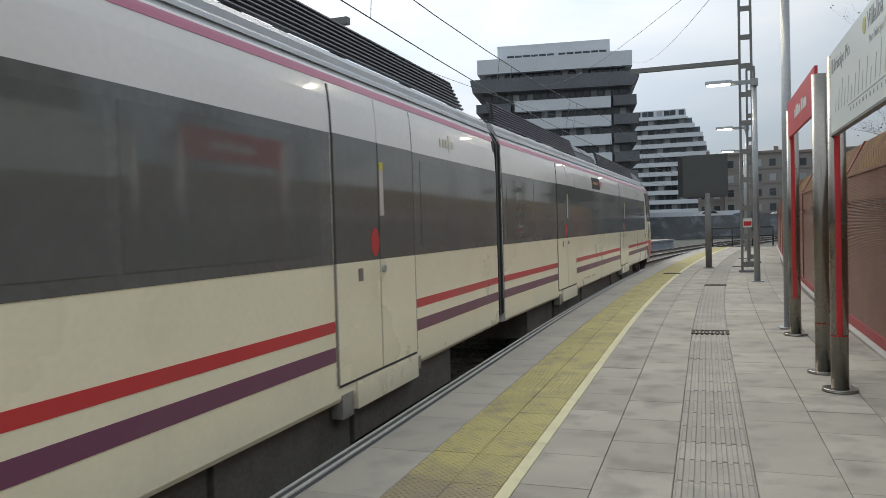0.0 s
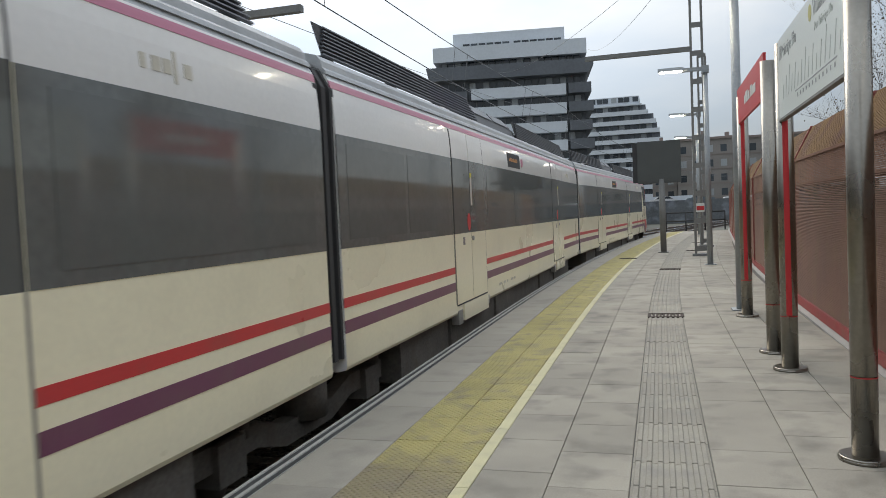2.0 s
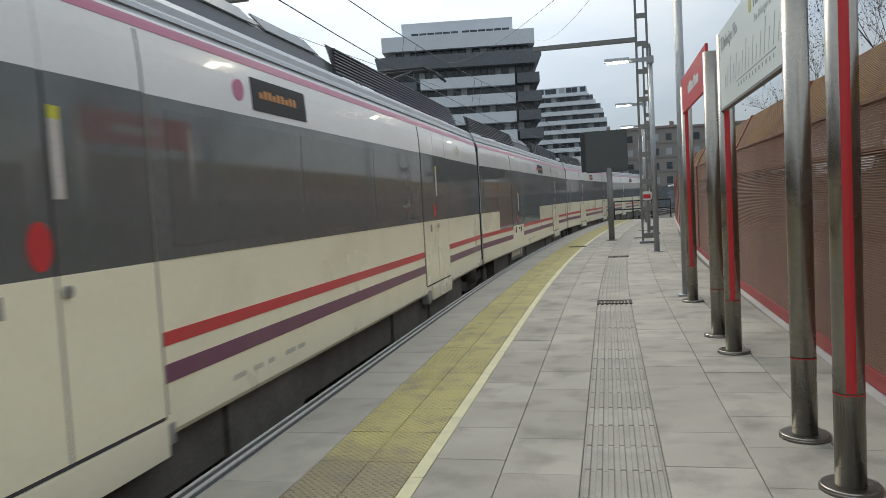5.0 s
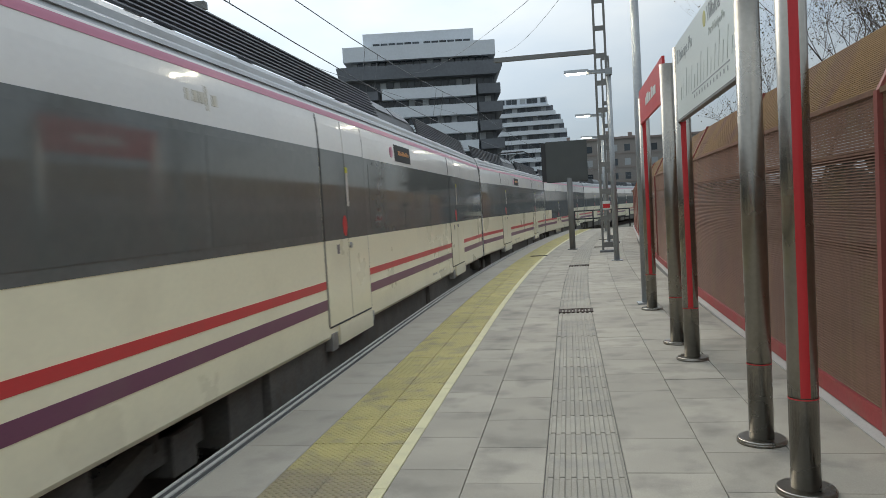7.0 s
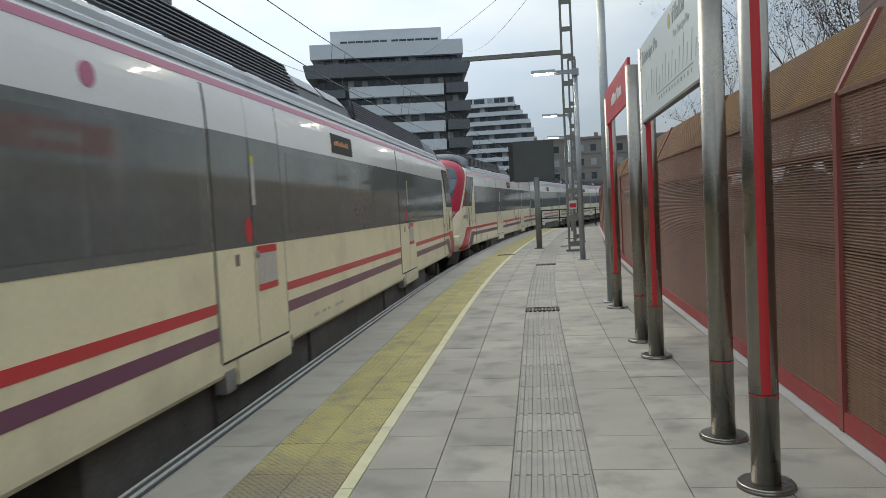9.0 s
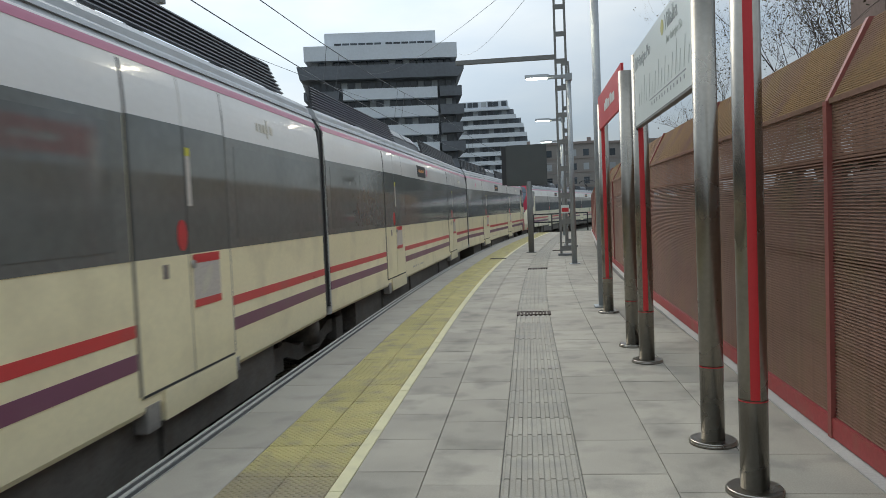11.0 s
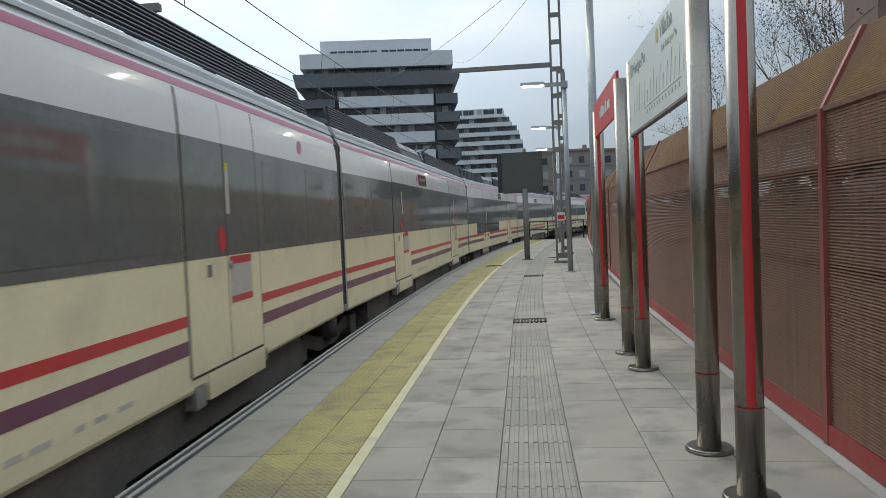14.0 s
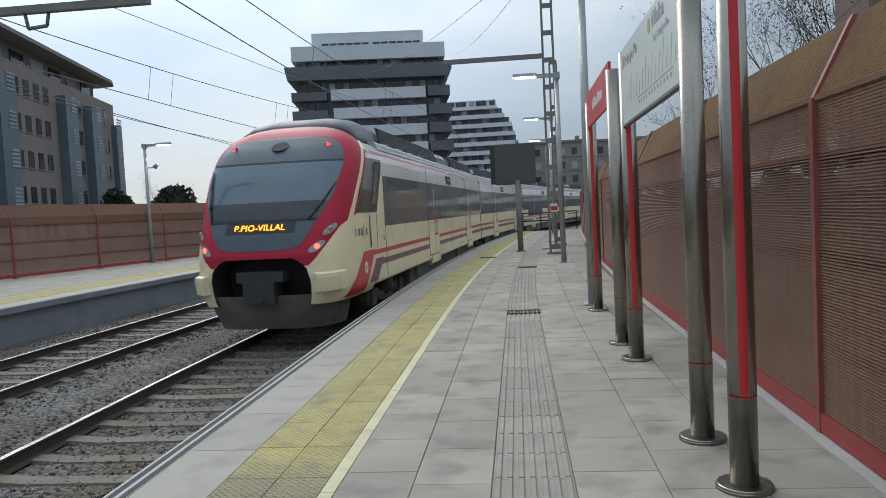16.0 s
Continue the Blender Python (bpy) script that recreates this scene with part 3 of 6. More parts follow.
def build_fence(name, points, lean, label, height=2.18, top=2.68, out=0.26):
    ob = thing(name, label, "fence", kind="structure")
    near_slats = {}
    for (xa, ya), (xb, yb) in zip(points, points[1:]):
        length = math.hypot(xb - xa, yb - ya)
        m = pose(xa, ya, 0, 0, 0, -math.degrees(math.atan2(xb - xa, yb - ya)))
        panel = new("fence_panel")
        panel.parent, panel.matrix_basis = ob, m
        z = 0.16
        if lean > 0 and -1 < ya < 12:
            while z < height - 0.02:
                key = (round(length, 2), z > 1.79)
                if key not in near_slats:
                    bm = bmesh.new()
                    blade = UPPER_BLADE if z > 1.79 else LOWER_BLADE
                    loft(bm, [[(x, q, h) for x, h in blade] for q in (0.04, length - 0.04)])
                    near_slats[key] = mesh_of("slat", bm, CORTEN)
                sl = new("slat", near_slats[key])
                sl.parent, sl.matrix_basis = panel, pose(random.uniform(-0.001, 0.001), 0, z)
                z += 0.0203
        else:
            bm = bmesh.new()
            while z < height - 0.02:
                blade = UPPER_BLADE if z > 1.79 else LOWER_BLADE
                loft(bm, [[(x * lean, q, z + h) for x, h in blade] for q in (0.04, length - 0.04)])
                z += 0.0203
            tagged(part("lower_slats", bm, CORTEN, panel), kind="stuff")
        bm = bmesh.new()
        d = Vector((out * lean, 0, top - height))
        steps = int(d.length / 0.0185)
        for k in range(steps):
            p0, p1 = d * (k / steps), d * ((k + 0.78) / steps)
            o = Vector((-0.006 * lean, 0, 0.004))
            rows = [[Vector((0, y, height)) + p for p in (p0, p1, p1 + o, p0 + o)] for y in (0.04, length - 0.04)]
            loft(bm, rows)
        # right fence only: the top takes the colour with sky light in it
        tagged(part("upper_slats", bm, CORTEN_SKYLIT if lean > 0 else CORTEN, panel), kind="stuff")
        bm = bmesh.new()
        for zz in (1.78, 0.62, 1.2):
            box(bm, 0.014 * lean, 0.04 * lean, 0.03, length - 0.03, zz, zz + (0.05 if zz > 1.5 else 0.03))
        box(bm, -0.02 * lean, 0.03 * lean, 0.03, length - 0.03, height - 0.02, height + 0.015)
        part("cross_rail", bm, CORTEN, panel)
        bm = bmesh.new()
        box(bm, -0.03, 0.03, 0.0, length, 0.025, 0.15)
        part("base_beam", bm, FENCE_RED, panel, "red painted base beam")
        bm = bmesh.new()
        box(bm, -0.035, 0.05, -0.03, 0.03, 0.0, height)
        rows = [[Vector((x + dx, y, z)) for x, y in ((-0.03, -0.025), (0.03, -0.025), (0.03, 0.025), (-0.03, 0.025))] for dx, z in ((0, height - 0.01), (out * lean, top + 0.01))]
        loft(bm, rows)
        box(bm, -0.07, 0.09, -0.06, 0.06, 0.0, 0.012)
        part("fence_post", bm, FENCE_POST, panel, "red-brown steel post bent at the top")
    return ob


pts = [(1.92, -13.0), (1.92, -9.35), (1.92, -5.75), (1.92, -2.1), (1.925, 1.42)] + FENCE_LINE[1:]
build_fence("fence_right", pts, 1, "rust-red louvred steel fence, its leaning top coloured ochre for sky light")
bm = bmesh.new()
rings = []
for x, y in [(1.92, -14.0)] + FENCE_LINE[1:]:
    rings.append([(x - 0.11, y, -0.03), (x - 0.11, y, 0.012), (x + 0.12, y, 0.022), (x + 0.12, y, -0.03)])
loft(bm, rings)
tagged(part("fence_kerb", bm, LIP), "rough pale mortar kerb under the fence", "kerb", kind="structure")


# ---- sign posts and boards ----
def sign_post(x, y, strip, top=3.03):
    ob = thing("sign_post", "round brushed stainless sign post" + (" with red strip" if strip else "") + ", flanged foot", "post", "sign posts on the platform", m=pose(x, y, 0))
    bm = bmesh.new()
    tube(bm, (0, 0, 0.02), (0, 0, top), 0.075, seg=28)
    part("shaft", bm, STEEL, ob)
    bm = bmesh.new()
    tube(bm, (0, 0, 0.0), (0, 0, 0.018), 0.152, 0.152, 32)
    tube(bm, (0, 0, 0.018), (0, 0, 0.03), 0.152, 0.142, 32)
    part("flange", bm, STEEL, ob)
    bm = bmesh.new()
    tube(bm, (0, 0, 0.505), (0, 0, 0.512), 0.0765, seg=28, caps=False)
    part("ring_mark", bm, SIGNRED, ob, "thin red ring")
    if strip:
        bm = bmesh.new()
        rows = []
        for z in (0.52, top - 0.02):
            rows.append([(0.079 * math.cos(a), 0.079 * math.sin(a), z) for a in [radians(t) for t in range(245, 284, 6)]] +
                        [(0.074 * math.cos(a), 0.074 * math.sin(a), z) for a in [radians(t) for t in range(281, 244, -6)]])
        loft(bm, rows)
        part("red_strip", bm, SIGNRED, ob, "glossy red strip")
    return ob


POSTS = [(1.125, 11.12, True), (1.11, 8.45, False), (1.13, 7.58, True), (1.15, 4.99, False), (1.165, 4.13, True)]
for px_, py_, st_ in POSTS:
    sign_post(px_, py_, st_, 3.03 if py_ > 4.5 else 3.4)

red_sign = thing("station_sign", "red station name sign with white lettering between two posts", "sign", m=pose(1.085, 8.42, 2.66))
bm = bmesh.new()
box(bm, -0.015, 0.015, 0.06, 2.74, 0.0, 0.47)
part("panel", bm, SIGNRED, red_sign)
for k, (y0, y1) in enumerate(((0.72, 1.0), (1.04, 1.2), (1.28, 1.44), (1.48, 1.72), (1.76, 1.86))):
    bm = bmesh.new()
    box(bm, -0.019, -0.0155, y0, y1, 0.17, 0.27 + 0.03 * (k % 2))
    part("lettering_bar", bm, SIGNWHITE, red_sign, "white lettering")

line_sign = thing("destination_board", "pale green-white route board with grey place names", "sign", m=pose(1.10, 4.93, 2.33))
bm = bmesh.new()
box(bm, -0.02, 0.02, 0.06, 2.66, 0.0, 0.71)
part("panel", bm, SIGNWHITE, line_sign)
bm = bmesh.new()
box(bm, -0.025, 0.025, 0.06, 2.665, -0.02, 0.0)
part("lower_rail", bm, GALV_D, line_sign)
FACE = Matrix(((0, 0, -1, 0), (-1, 0, 0, 0), (0, 1, 0, 0), (0, 0, 0, 1)))
words("place_name", "Príncipe Pío", 0.155, SIGNINK, line_sign, Matrix.Translation((-0.0215, 2.40, 0.52)) @ FACE)
words("place_name", "Villalba", 0.175, SIGNINK, line_sign, Matrix.Translation((-0.0215, 0.98, 0.55)) @ FACE)
words("place_note", "Por Príncipe Pío", 0.09, SIGNPALE, line_sign, Matrix.Translation((-0.0215, 0.93, 0.44)) @ FACE)
bm = bmesh.new()
tube(bm, (-0.0205, 1.08, 0.6), (-0.0225, 1.08, 0.6), 0.06, seg=20)
part("gold_dot", bm, SIGNGOLD, line_sign, "gold round route mark")
bm = bmesh.new()
box(bm, -0.0225, -0.0205, 2.44, 2.53, 0.52, 0.64)
part("line_mark", bm, SIGNINK, line_sign, "grey square route mark")
for i in range(16):
    bm = bmesh.new()
    y = 2.35 - i * 0.145
    h = 0.12 + 0.16 * ((i * 7) % 5) / 5
    mm = Matrix.Translation((0, y, 0.16)) @ Euler((radians(18), 0, 0)).to_matrix().to_4x4()
    box(bm, -0.0222, -0.0205, -0.009, 0.009, 0, h, mm)
    part("small_print", bm, SIGNPALE, line_sign, "line of small pale print")
bm = bmesh.new()
box(bm, -0.0222, -0.0205, 0.25, 1.75, 0.13, 0.14)
for i in range(12):
    box(bm, -0.0222, -0.0205, 0.3 + i * 0.12, 0.33 + i * 0.12, 0.08, 0.11)
part("route_line", bm, SIGNINK, line_sign, "thin grey route line")


# ---- passenger screen, masts, lamps ----
info = thing("passenger_screen", "dark grey passenger information screen seen from behind on a steel post", "screen", m=pose(0.08, 26.5, 0))
bm = bmesh.new()
tube(bm, (0, 0, 0.02), (0, 0, 2.5), 0.1, seg=20)
part("post", bm, GALV_D, info)
bm = bmesh.new()
tube(bm, (0, 0, 0), (0, 0, 0.03), 0.18, seg=20)
part("flange", bm, GALV_D, info)
bm = bmesh.new()
box(bm, -0.78, 0.64, -0.06, 0.14, 2.36, 3.78)
bmesh.ops.bevel(bm, geom=bm.edges[:], offset=0.02, segments=2, affect="EDGES")
part("housing", bm, SCREENBOX, info)
# left thickness of the housing, made as a black box
bm = bmesh.new()
box(bm, -0.93, -0.78, -0.03, 0.2, 2.4, 3.74)
part("side_cabinet", bm, RUBBER, info, "black side of the screen")
bm = bmesh.new()
box(bm, -0.68, 0.54, -0.066, -0.061, 2.46, 3.68)
part("rear_cover", bm, SCREENBOX, info)


def lattice_mast(x, y, height, w=0.36, name="catenary_mast"):
    ob = thing(name, "grey lattice steel catenary mast of two legs with flat battens", "mast", "catenary masts", m=pose(x, y, 0))
    for sx in (-1, 1):
        bm = bmesh.new()
        rows = [[(sx * (ww / 2) + dx, dy, z) for dx, dy in ((-0.035, -0.05), (0.035, -0.05), (0.035, 0.05), (-0.035, 0.05))] for z, ww in ((0, w), (height, w * 0.85))]
        loft(bm, rows)
        part("leg", bm, GALV_D, ob)
    z = 0.15
    while z < height:
        bm = bmesh.new()
        box(bm, -w / 2, w / 2, -0.056, -0.05, z, z + 0.16)
        part("batten", bm, GALV_D, ob)
        z += 0.85
    bm = bmesh.new()
    box(bm, -w / 2 - 0.1, w / 2 + 0.1, -0.2, 0.2, -0.02, 0.06)
    part("footing", bm, CONCRETE, ob)
    return ob


mast = lattice_mast(1.21, 24.35, 10.0)
bm = bmesh.new()
box(bm, -3.35, -0.2, -0.06, 0.06, 6.26, 6.40)
part("cross_arm", bm, GALV_D, mast, "long grey horizontal arm over the tracks")
bm = bmesh.new()
box(bm, -0.14, 0.10, -0.075, -0.06, 1.35, 1.62)
plate = part("warning_plate", bm, SIGNWHITE, mast, "small red and white plate")
bm = bmesh.new()
box(bm, -0.13, 0.09, -0.079, -0.0755, 1.40, 1.53)
part("red_field", bm, SIGNRED, plate)
far_mast = lattice_mast(1.62, 29.4, 7.0, 0.3)


def platform_lamp(x, y, height, reach=-1.05, label="grey steel platform lamp post with a lit arm lamp"):
    ob = thing("platform_lamp", label, "lamp post", "lamp posts", m=pose(x, y, 0))
    bm = bmesh.new()
    tube(bm, (0, 0, 0), (0, 0, height), 0.075, 0.06, 18)
    part("pole", bm, GALV, ob)
    bm = bmesh.new()
    box(bm, -0.14, 0.14, -0.14, 0.14, 0, 0.02)
    part("base_plate", bm, GALV, ob)
    bm = bmesh.new()
    sg = 1 if reach > 0 else -1
    box(bm, min(0, reach * 0.5), max(0, reach * 0.5), -0.04, 0.04, height - 0.1, height)
    box(bm, -0.09, 0.09, -0.09, 0.09, height - 0.16, height + 0.02)
    part("arm", bm, GALV, ob)
    bm = bmesh.new()
    x0, x1 = sorted((reach * 0.45, reach))
    rows = [[(xx, -0.13 * k, height + z0), (xx, 0.13 * k, height + z0), (xx, 0.1 * k, height + 0.03), (xx, -0.1 * k, height + 0.03)]
            for xx, k, z0 in ((x0, 0.7, -0.05), (x0 + 0.08, 1, -0.06), (x1 - 0.08, 1, -0.06), (x1, 0.7, -0.05))]
    loft(bm, rows)
    head = part("lamp_head", bm, GALV, ob)
    bm = bmesh.new()
    box(bm, x0 + 0.05, x1 - 0.05, -0.10, 0.10, height - 0.085, height - 0.062)
    part("lamp_glass", bm, LAMPGLOW, head, "lit white lamp glass")
    if reach > 0:
        # small tapered fixture on a side arm
        bm = bmesh.new()
        box(bm, 0, 0.45, -0.02, 0.02, height - 1.0, height - 0.96)
        tube(bm, (0.38, 0, height - 0.98), (0.52, -0.02, height - 0.84), 0.1, 0.07, 12)
        part("loudspeaker", bm, GALV, ob, "small grey fixture on a side arm")
    return ob


platform_lamp(1.22, 20.62, 5.12, -1.17)
platform_lamp(1.56, 31.2, 5.17, -1.12)
platform_lamp(1.95, 41.5, 5.17, -1.12)
platform_lamp(1.12, 11.8, 5.15, -1.12)
platform_lamp(-15.35, 30.1, 4.95, 1.15, "thin grey lamp post with lit lamp, opposite platform")
platform_lamp(-13.2, 39.5, 4.95, 1.15, "thin grey lamp post with lit lamp, opposite platform")

thin = thing("thin_post", "slim pale steel post at the platform end", "post", m=pose(2.0, 47.6, 0))
bm = bmesh.new()
tube(bm, (0, 0, 0), (0, 0, 5.2), 0.07, 0.05, 12)
part("shaft", bm, GALV, thin)
rail_end = thing("end_railing", "grey tubular railing across the platform end", "railing", m=pose(0.35, 47.2, 0))
for zz in (1.12, 0.62):
    bm = bmesh.new()
    tube(bm, (0, 0, zz), (3.4, 0.9, zz), 0.04, seg=8)
    part("rail", bm, RUBBER, rail_end)
for k in range(4):
    bm = bmesh.new()
    tube(bm, (k * 1.13, k * 0.3, 0), (k * 1.13, k * 0.3, 1.12), 0.04, seg=8)
    part("post", bm, RUBBER, rail_end)


# ---- overhead wires ----
def wires(off, contact, carrier, bend, label):
    ob = thing("overhead_line", label, "overhead wire", "overhead lines")
    span, s0 = 45.0, -16.0
    for z_top, sag, r, name, zig in ((contact, 0.0, 0.009, "contact_wire", 0.18), (carrier, 0.55, 0.009, "carrier_wire", 0.0)):
        bm = bmesh.new()
        pts = []
        s = -60.0
        while s <= 130:
            u = ((s - s0) / span) % 1.0
            x, y, a = along(off + zig * math.cos(math.pi * (s - s0) / span), s, bend=bend)
            pts.append((x, y, z_top + sag * (2 * u - 1) ** 2))
            s += 3.0
        pipe(bm, pts, r)
        part(name, bm, WIRE, ob)
    s = -58.0
    k = 0
    while s < 120:
        u = ((s - s0) / span) % 1.0
        x, y, a = along(off + 0.18 * math.cos(math.pi * (s - s0) / span), s, bend=bend)
        x2, y2, _ = along(off, s, bend=bend)
        bm = bmesh.new()
        tube(bm, (x, y, contact), (x2, y2, carrier + 0.55 * (2 * u - 1) ** 2), 0.006, seg=4, caps=False)
        part("dropper", bm, WIRE, ob)
        s += 1.0 if k % 2 else 6.5
        k += 1
    return ob


wires(TRACK, 4.5, 5.15, BEND, "copper-grey overhead wires above the near track")
wires(TRACK_FAR, 4.38, 5.0, 4.0, "copper-grey overhead wires above the far track")
feeder = thing("feeder_cables", "thin dark feeder cables strung high over the station", "cable", "overhead lines")
for p0, p1 in (((-14.5, -10, 8.2), (-6.8, 95, 12.0)), ((-15, 0, 6.4), (-9, 85, 6.0)), ((-12.5, 2, 5.9), (-8.5, 85, 5.2)), ((1.1, 24.35, 9.6), (-22, 108, 22.0)), ((1.1, 24.35, 9.3), (-9, 108, 24.0))):
    bm = bmesh.new()
    n = 12
    pts = [Vector(p0).lerp(Vector(p1), k / n) - Vector((0, 0, 4.8 * (k / n) * (1 - k / n))) for k in range(n + 1)]
    pipe(bm, pts, 0.011)
    part("cable", bm, WIRE, feeder)

portal = thing("catenary_portal", "dark steel catenary portal beam reaching over the tracks", "portal", "catenary masts", m=pose(-12.6, 12.6, 0))
bm = bmesh.new()
box(bm, -6.5, 6.45, -0.07, 0.07, 5.40, 5.53)
part("beam", bm, GALV_D, portal)
bm = bmesh.new()
box(bm, -6.9, -6.5, -0.2, 0.2, -0.01, 6.4)
part("mast", bm, GALV_D, portal)
bm = bmesh.new()
tube(bm, (4.15, 0, 5.42), (4.2, 0, 5.14), 0.03, seg=8)
tube(bm, (4.2, 0, 5.14), (4.55, 0, 5.17), 0.035, seg=8)
tube(bm, (4.55, 0, 5.17), (4.6, 0, 5.42), 0.03, seg=8)
part("bracket", bm, GALV_D, portal, "bent tube bracket")


# ---- opposite platform ----
FAR_BEND = 1.5
opp = thing("opposite_platform", "grey opposite platform with a yellow edge strip", "platform", kind="structure")


def opp_fence_x(y):
    return -16.0 + 0.25 * (y - 28.0)


bm = bmesh.new()
rings = []
for i in range(61):
    s = -30 + 100 * i / 60
    xa, ya, a = along(-11.05, s, bend=FAR_BEND)
    xb = opp_fence_x(ya) - 0.4
    rings.append([(xb, ya, -1.2), (xb, ya, -0.01), (xa, ya, -0.01), (xa, ya, -0.14), (xa - 0.12, ya, -0.16), (xa - 0.12, ya, -1.2)])
loft(bm, rings)
part("platform_body", bm, BLUISH, opp, "bluish grey concrete platform wall")
bm = bmesh.new()
rings = []
for i in range(61):
    s = -30 + 100 * i / 60
    xa, ya, a = along(-11.08, s, bend=FAR_BEND)
    xb = opp_fence_x(ya) - 0.2
    rings.append([(xb, ya, -0.02), (xb, ya, -0.004), (xa, ya, -0.004), (xa, ya, -0.02)])
loft(bm, rings)
part("paving", bm, PAVER, opp, "grey paving")
for oa, ob_, mat, name in ((-11.75, -11.15, BORDER, "edge_slab"), (-13.0, -11.8, YELLOW, "tactile_strip")):
    bm = bmesh.new()
    sweep(bm, [(oa, -0.02), (ob_, -0.02), (ob_, 0.0), (oa, 0.0)], -28, 68, 2.0, bend=FAR_BEND)
    part(name, bm, mat, opp)
pts = [(opp_fence_x(y), y) for y in [-20 + 3.65 * k for k in range(23)]]
build_fence("fence_left", pts, -1, "rust-red louvred steel fence behind the opposite platform", height=2.05, top=2.5)


# ---- the train ----
W = 1.45
CENTRE = -4.29                     # lateral place of the cars
CAR, CAB = 17.73, 22.43
SHELL = [(1.36, 0.17), (1.435, 0.185), (1.45, 0.22), (1.45, 1.32), (1.45, 2.38), (1.4485, 2.46), (1.4455, 2.54), (1.441, 2.61), (1.435, 2.68), (1.427, 2.74), (1.418, 2.80), (1.407, 2.85), (1.395, 2.89), (1.34, 2.97), (1.25, 3.03), (1.0, 3.08), (0.5, 3.11)]
NOSE_Y, NOSE_N = 20.35, 4.6


def lerp_table(table, z):
    for (za, va), (zb, vb) in zip(table, table[1:]):
        if za <= z <= zb:
            return va + (vb - va) * (z - za) / (zb - za)
    return table[0][1] if z < table[0][0] else table[-1][1]


WIDTHS = [(z, x) for x, z in SHELL] + [(3.13, 0.02)]
NOSE_W = [(-0.4, 1.2), (0.08, 1.36), (0.2, 1.42), (0.45, 1.45), (2.4, 1.45), (2.65, 1.435), (2.85, 1.39), (3.0, 1.31), (3.12, 1.20), (3.25, 1.0), (3.33, 0.75), (3.38, 0.45), (3.41, 0.05)]
DEPTHS = [(-0.4, 2.1), (0.1, 2.35), (0.6, 2.45), (0.95, 2.43), (1.3, 2.30), (1.8, 2.02), (2.3, 1.66), (2.7, 1.28), (2.9, 1.06), (3.1, 0.8), (3.25, 0.55), (3.35, 0.3), (3.41, 0.03)]


def nose_at(f, z, lift=0.0):
    """A point of the nose: f runs from 0 (one side) over pi/2 (the front) to pi."""
    w, d = lerp_table(NOSE_W, z) + lift, lerp_table(DEPTHS, z) + lift
    c = math.cos(f)
    u = abs(c) ** 0.5556
    return Vector((-math.copysign(u, c) * w, NOSE_Y + d * max(0.0, 1 - u ** NOSE_N) ** (1 / NOSE_N), z))


def side_at(y, z, side, lift=0.0):
    """A point of the car's side at length y, on the flat flank or round the nose."""
    if y <= NOSE_Y:
        return Vector((side * (lerp_table(WIDTHS, z) + lift), y, z))
    d = lerp_table(DEPTHS, z)
    u = max(0.0, 1 - min(1.0, (y - NOSE_Y) / d) ** NOSE_N) ** (1 / NOSE_N)
    f = math.acos(min(1.0, u ** 1.8))
    return nose_at(math.pi - f if side > 0 else f, z, lift)


def patch(bm, zs, lo, hi, at, n=14):
    rows = []
    for z in zs:
        a, b = lo(z), hi(z)
        rows.append([bm.verts.new(at(a + (b - a) * k / n, z)) for k in range(n + 1)])
    for r0, r1 in zip(rows, rows[1:]):
        for k in range(n):
            bm.faces.new((r0[k], r0[k + 1], r1[k + 1], r1[k])).smooth = True


def span(a, b, n):
    return [a + (b - a) * k / n for k in range(n + 1)]


def strip(bm, side, y0, y1, z0, z1, lift=0.004):
    """A thin plate on the flank."""
    zs = span(z0, z1, 1 if z1 <= 2.4 else 8)
    out = [(side * (lerp_table(WIDTHS, z) + lift), z) for z in zs] + [(side * (lerp_table(WIDTHS, z) - 0.01), z) for z in reversed(zs)]
    loft(bm, [[(x, y, z) for x, z in out] for y in (y0, y1)])


def car_shell(y0, y1, parent):
    prof = [(x, z) for x, z in SHELL] + [(-x, z) for x, z in reversed(SHELL)]
    bm = bmesh.new()
    rows = loft(bm, [[(x, y, z) for x, z in prof] for y in (y0, y1)])
    for f in bm.faces:
        c = f.calc_center_median()
        f.material_index = 0 if c.z < 1.9 else (1 if c.z < 2.93 else 2)
        f.smooth = False
    return part("body", bm, [CREAM, SILVER, ROOF], parent)


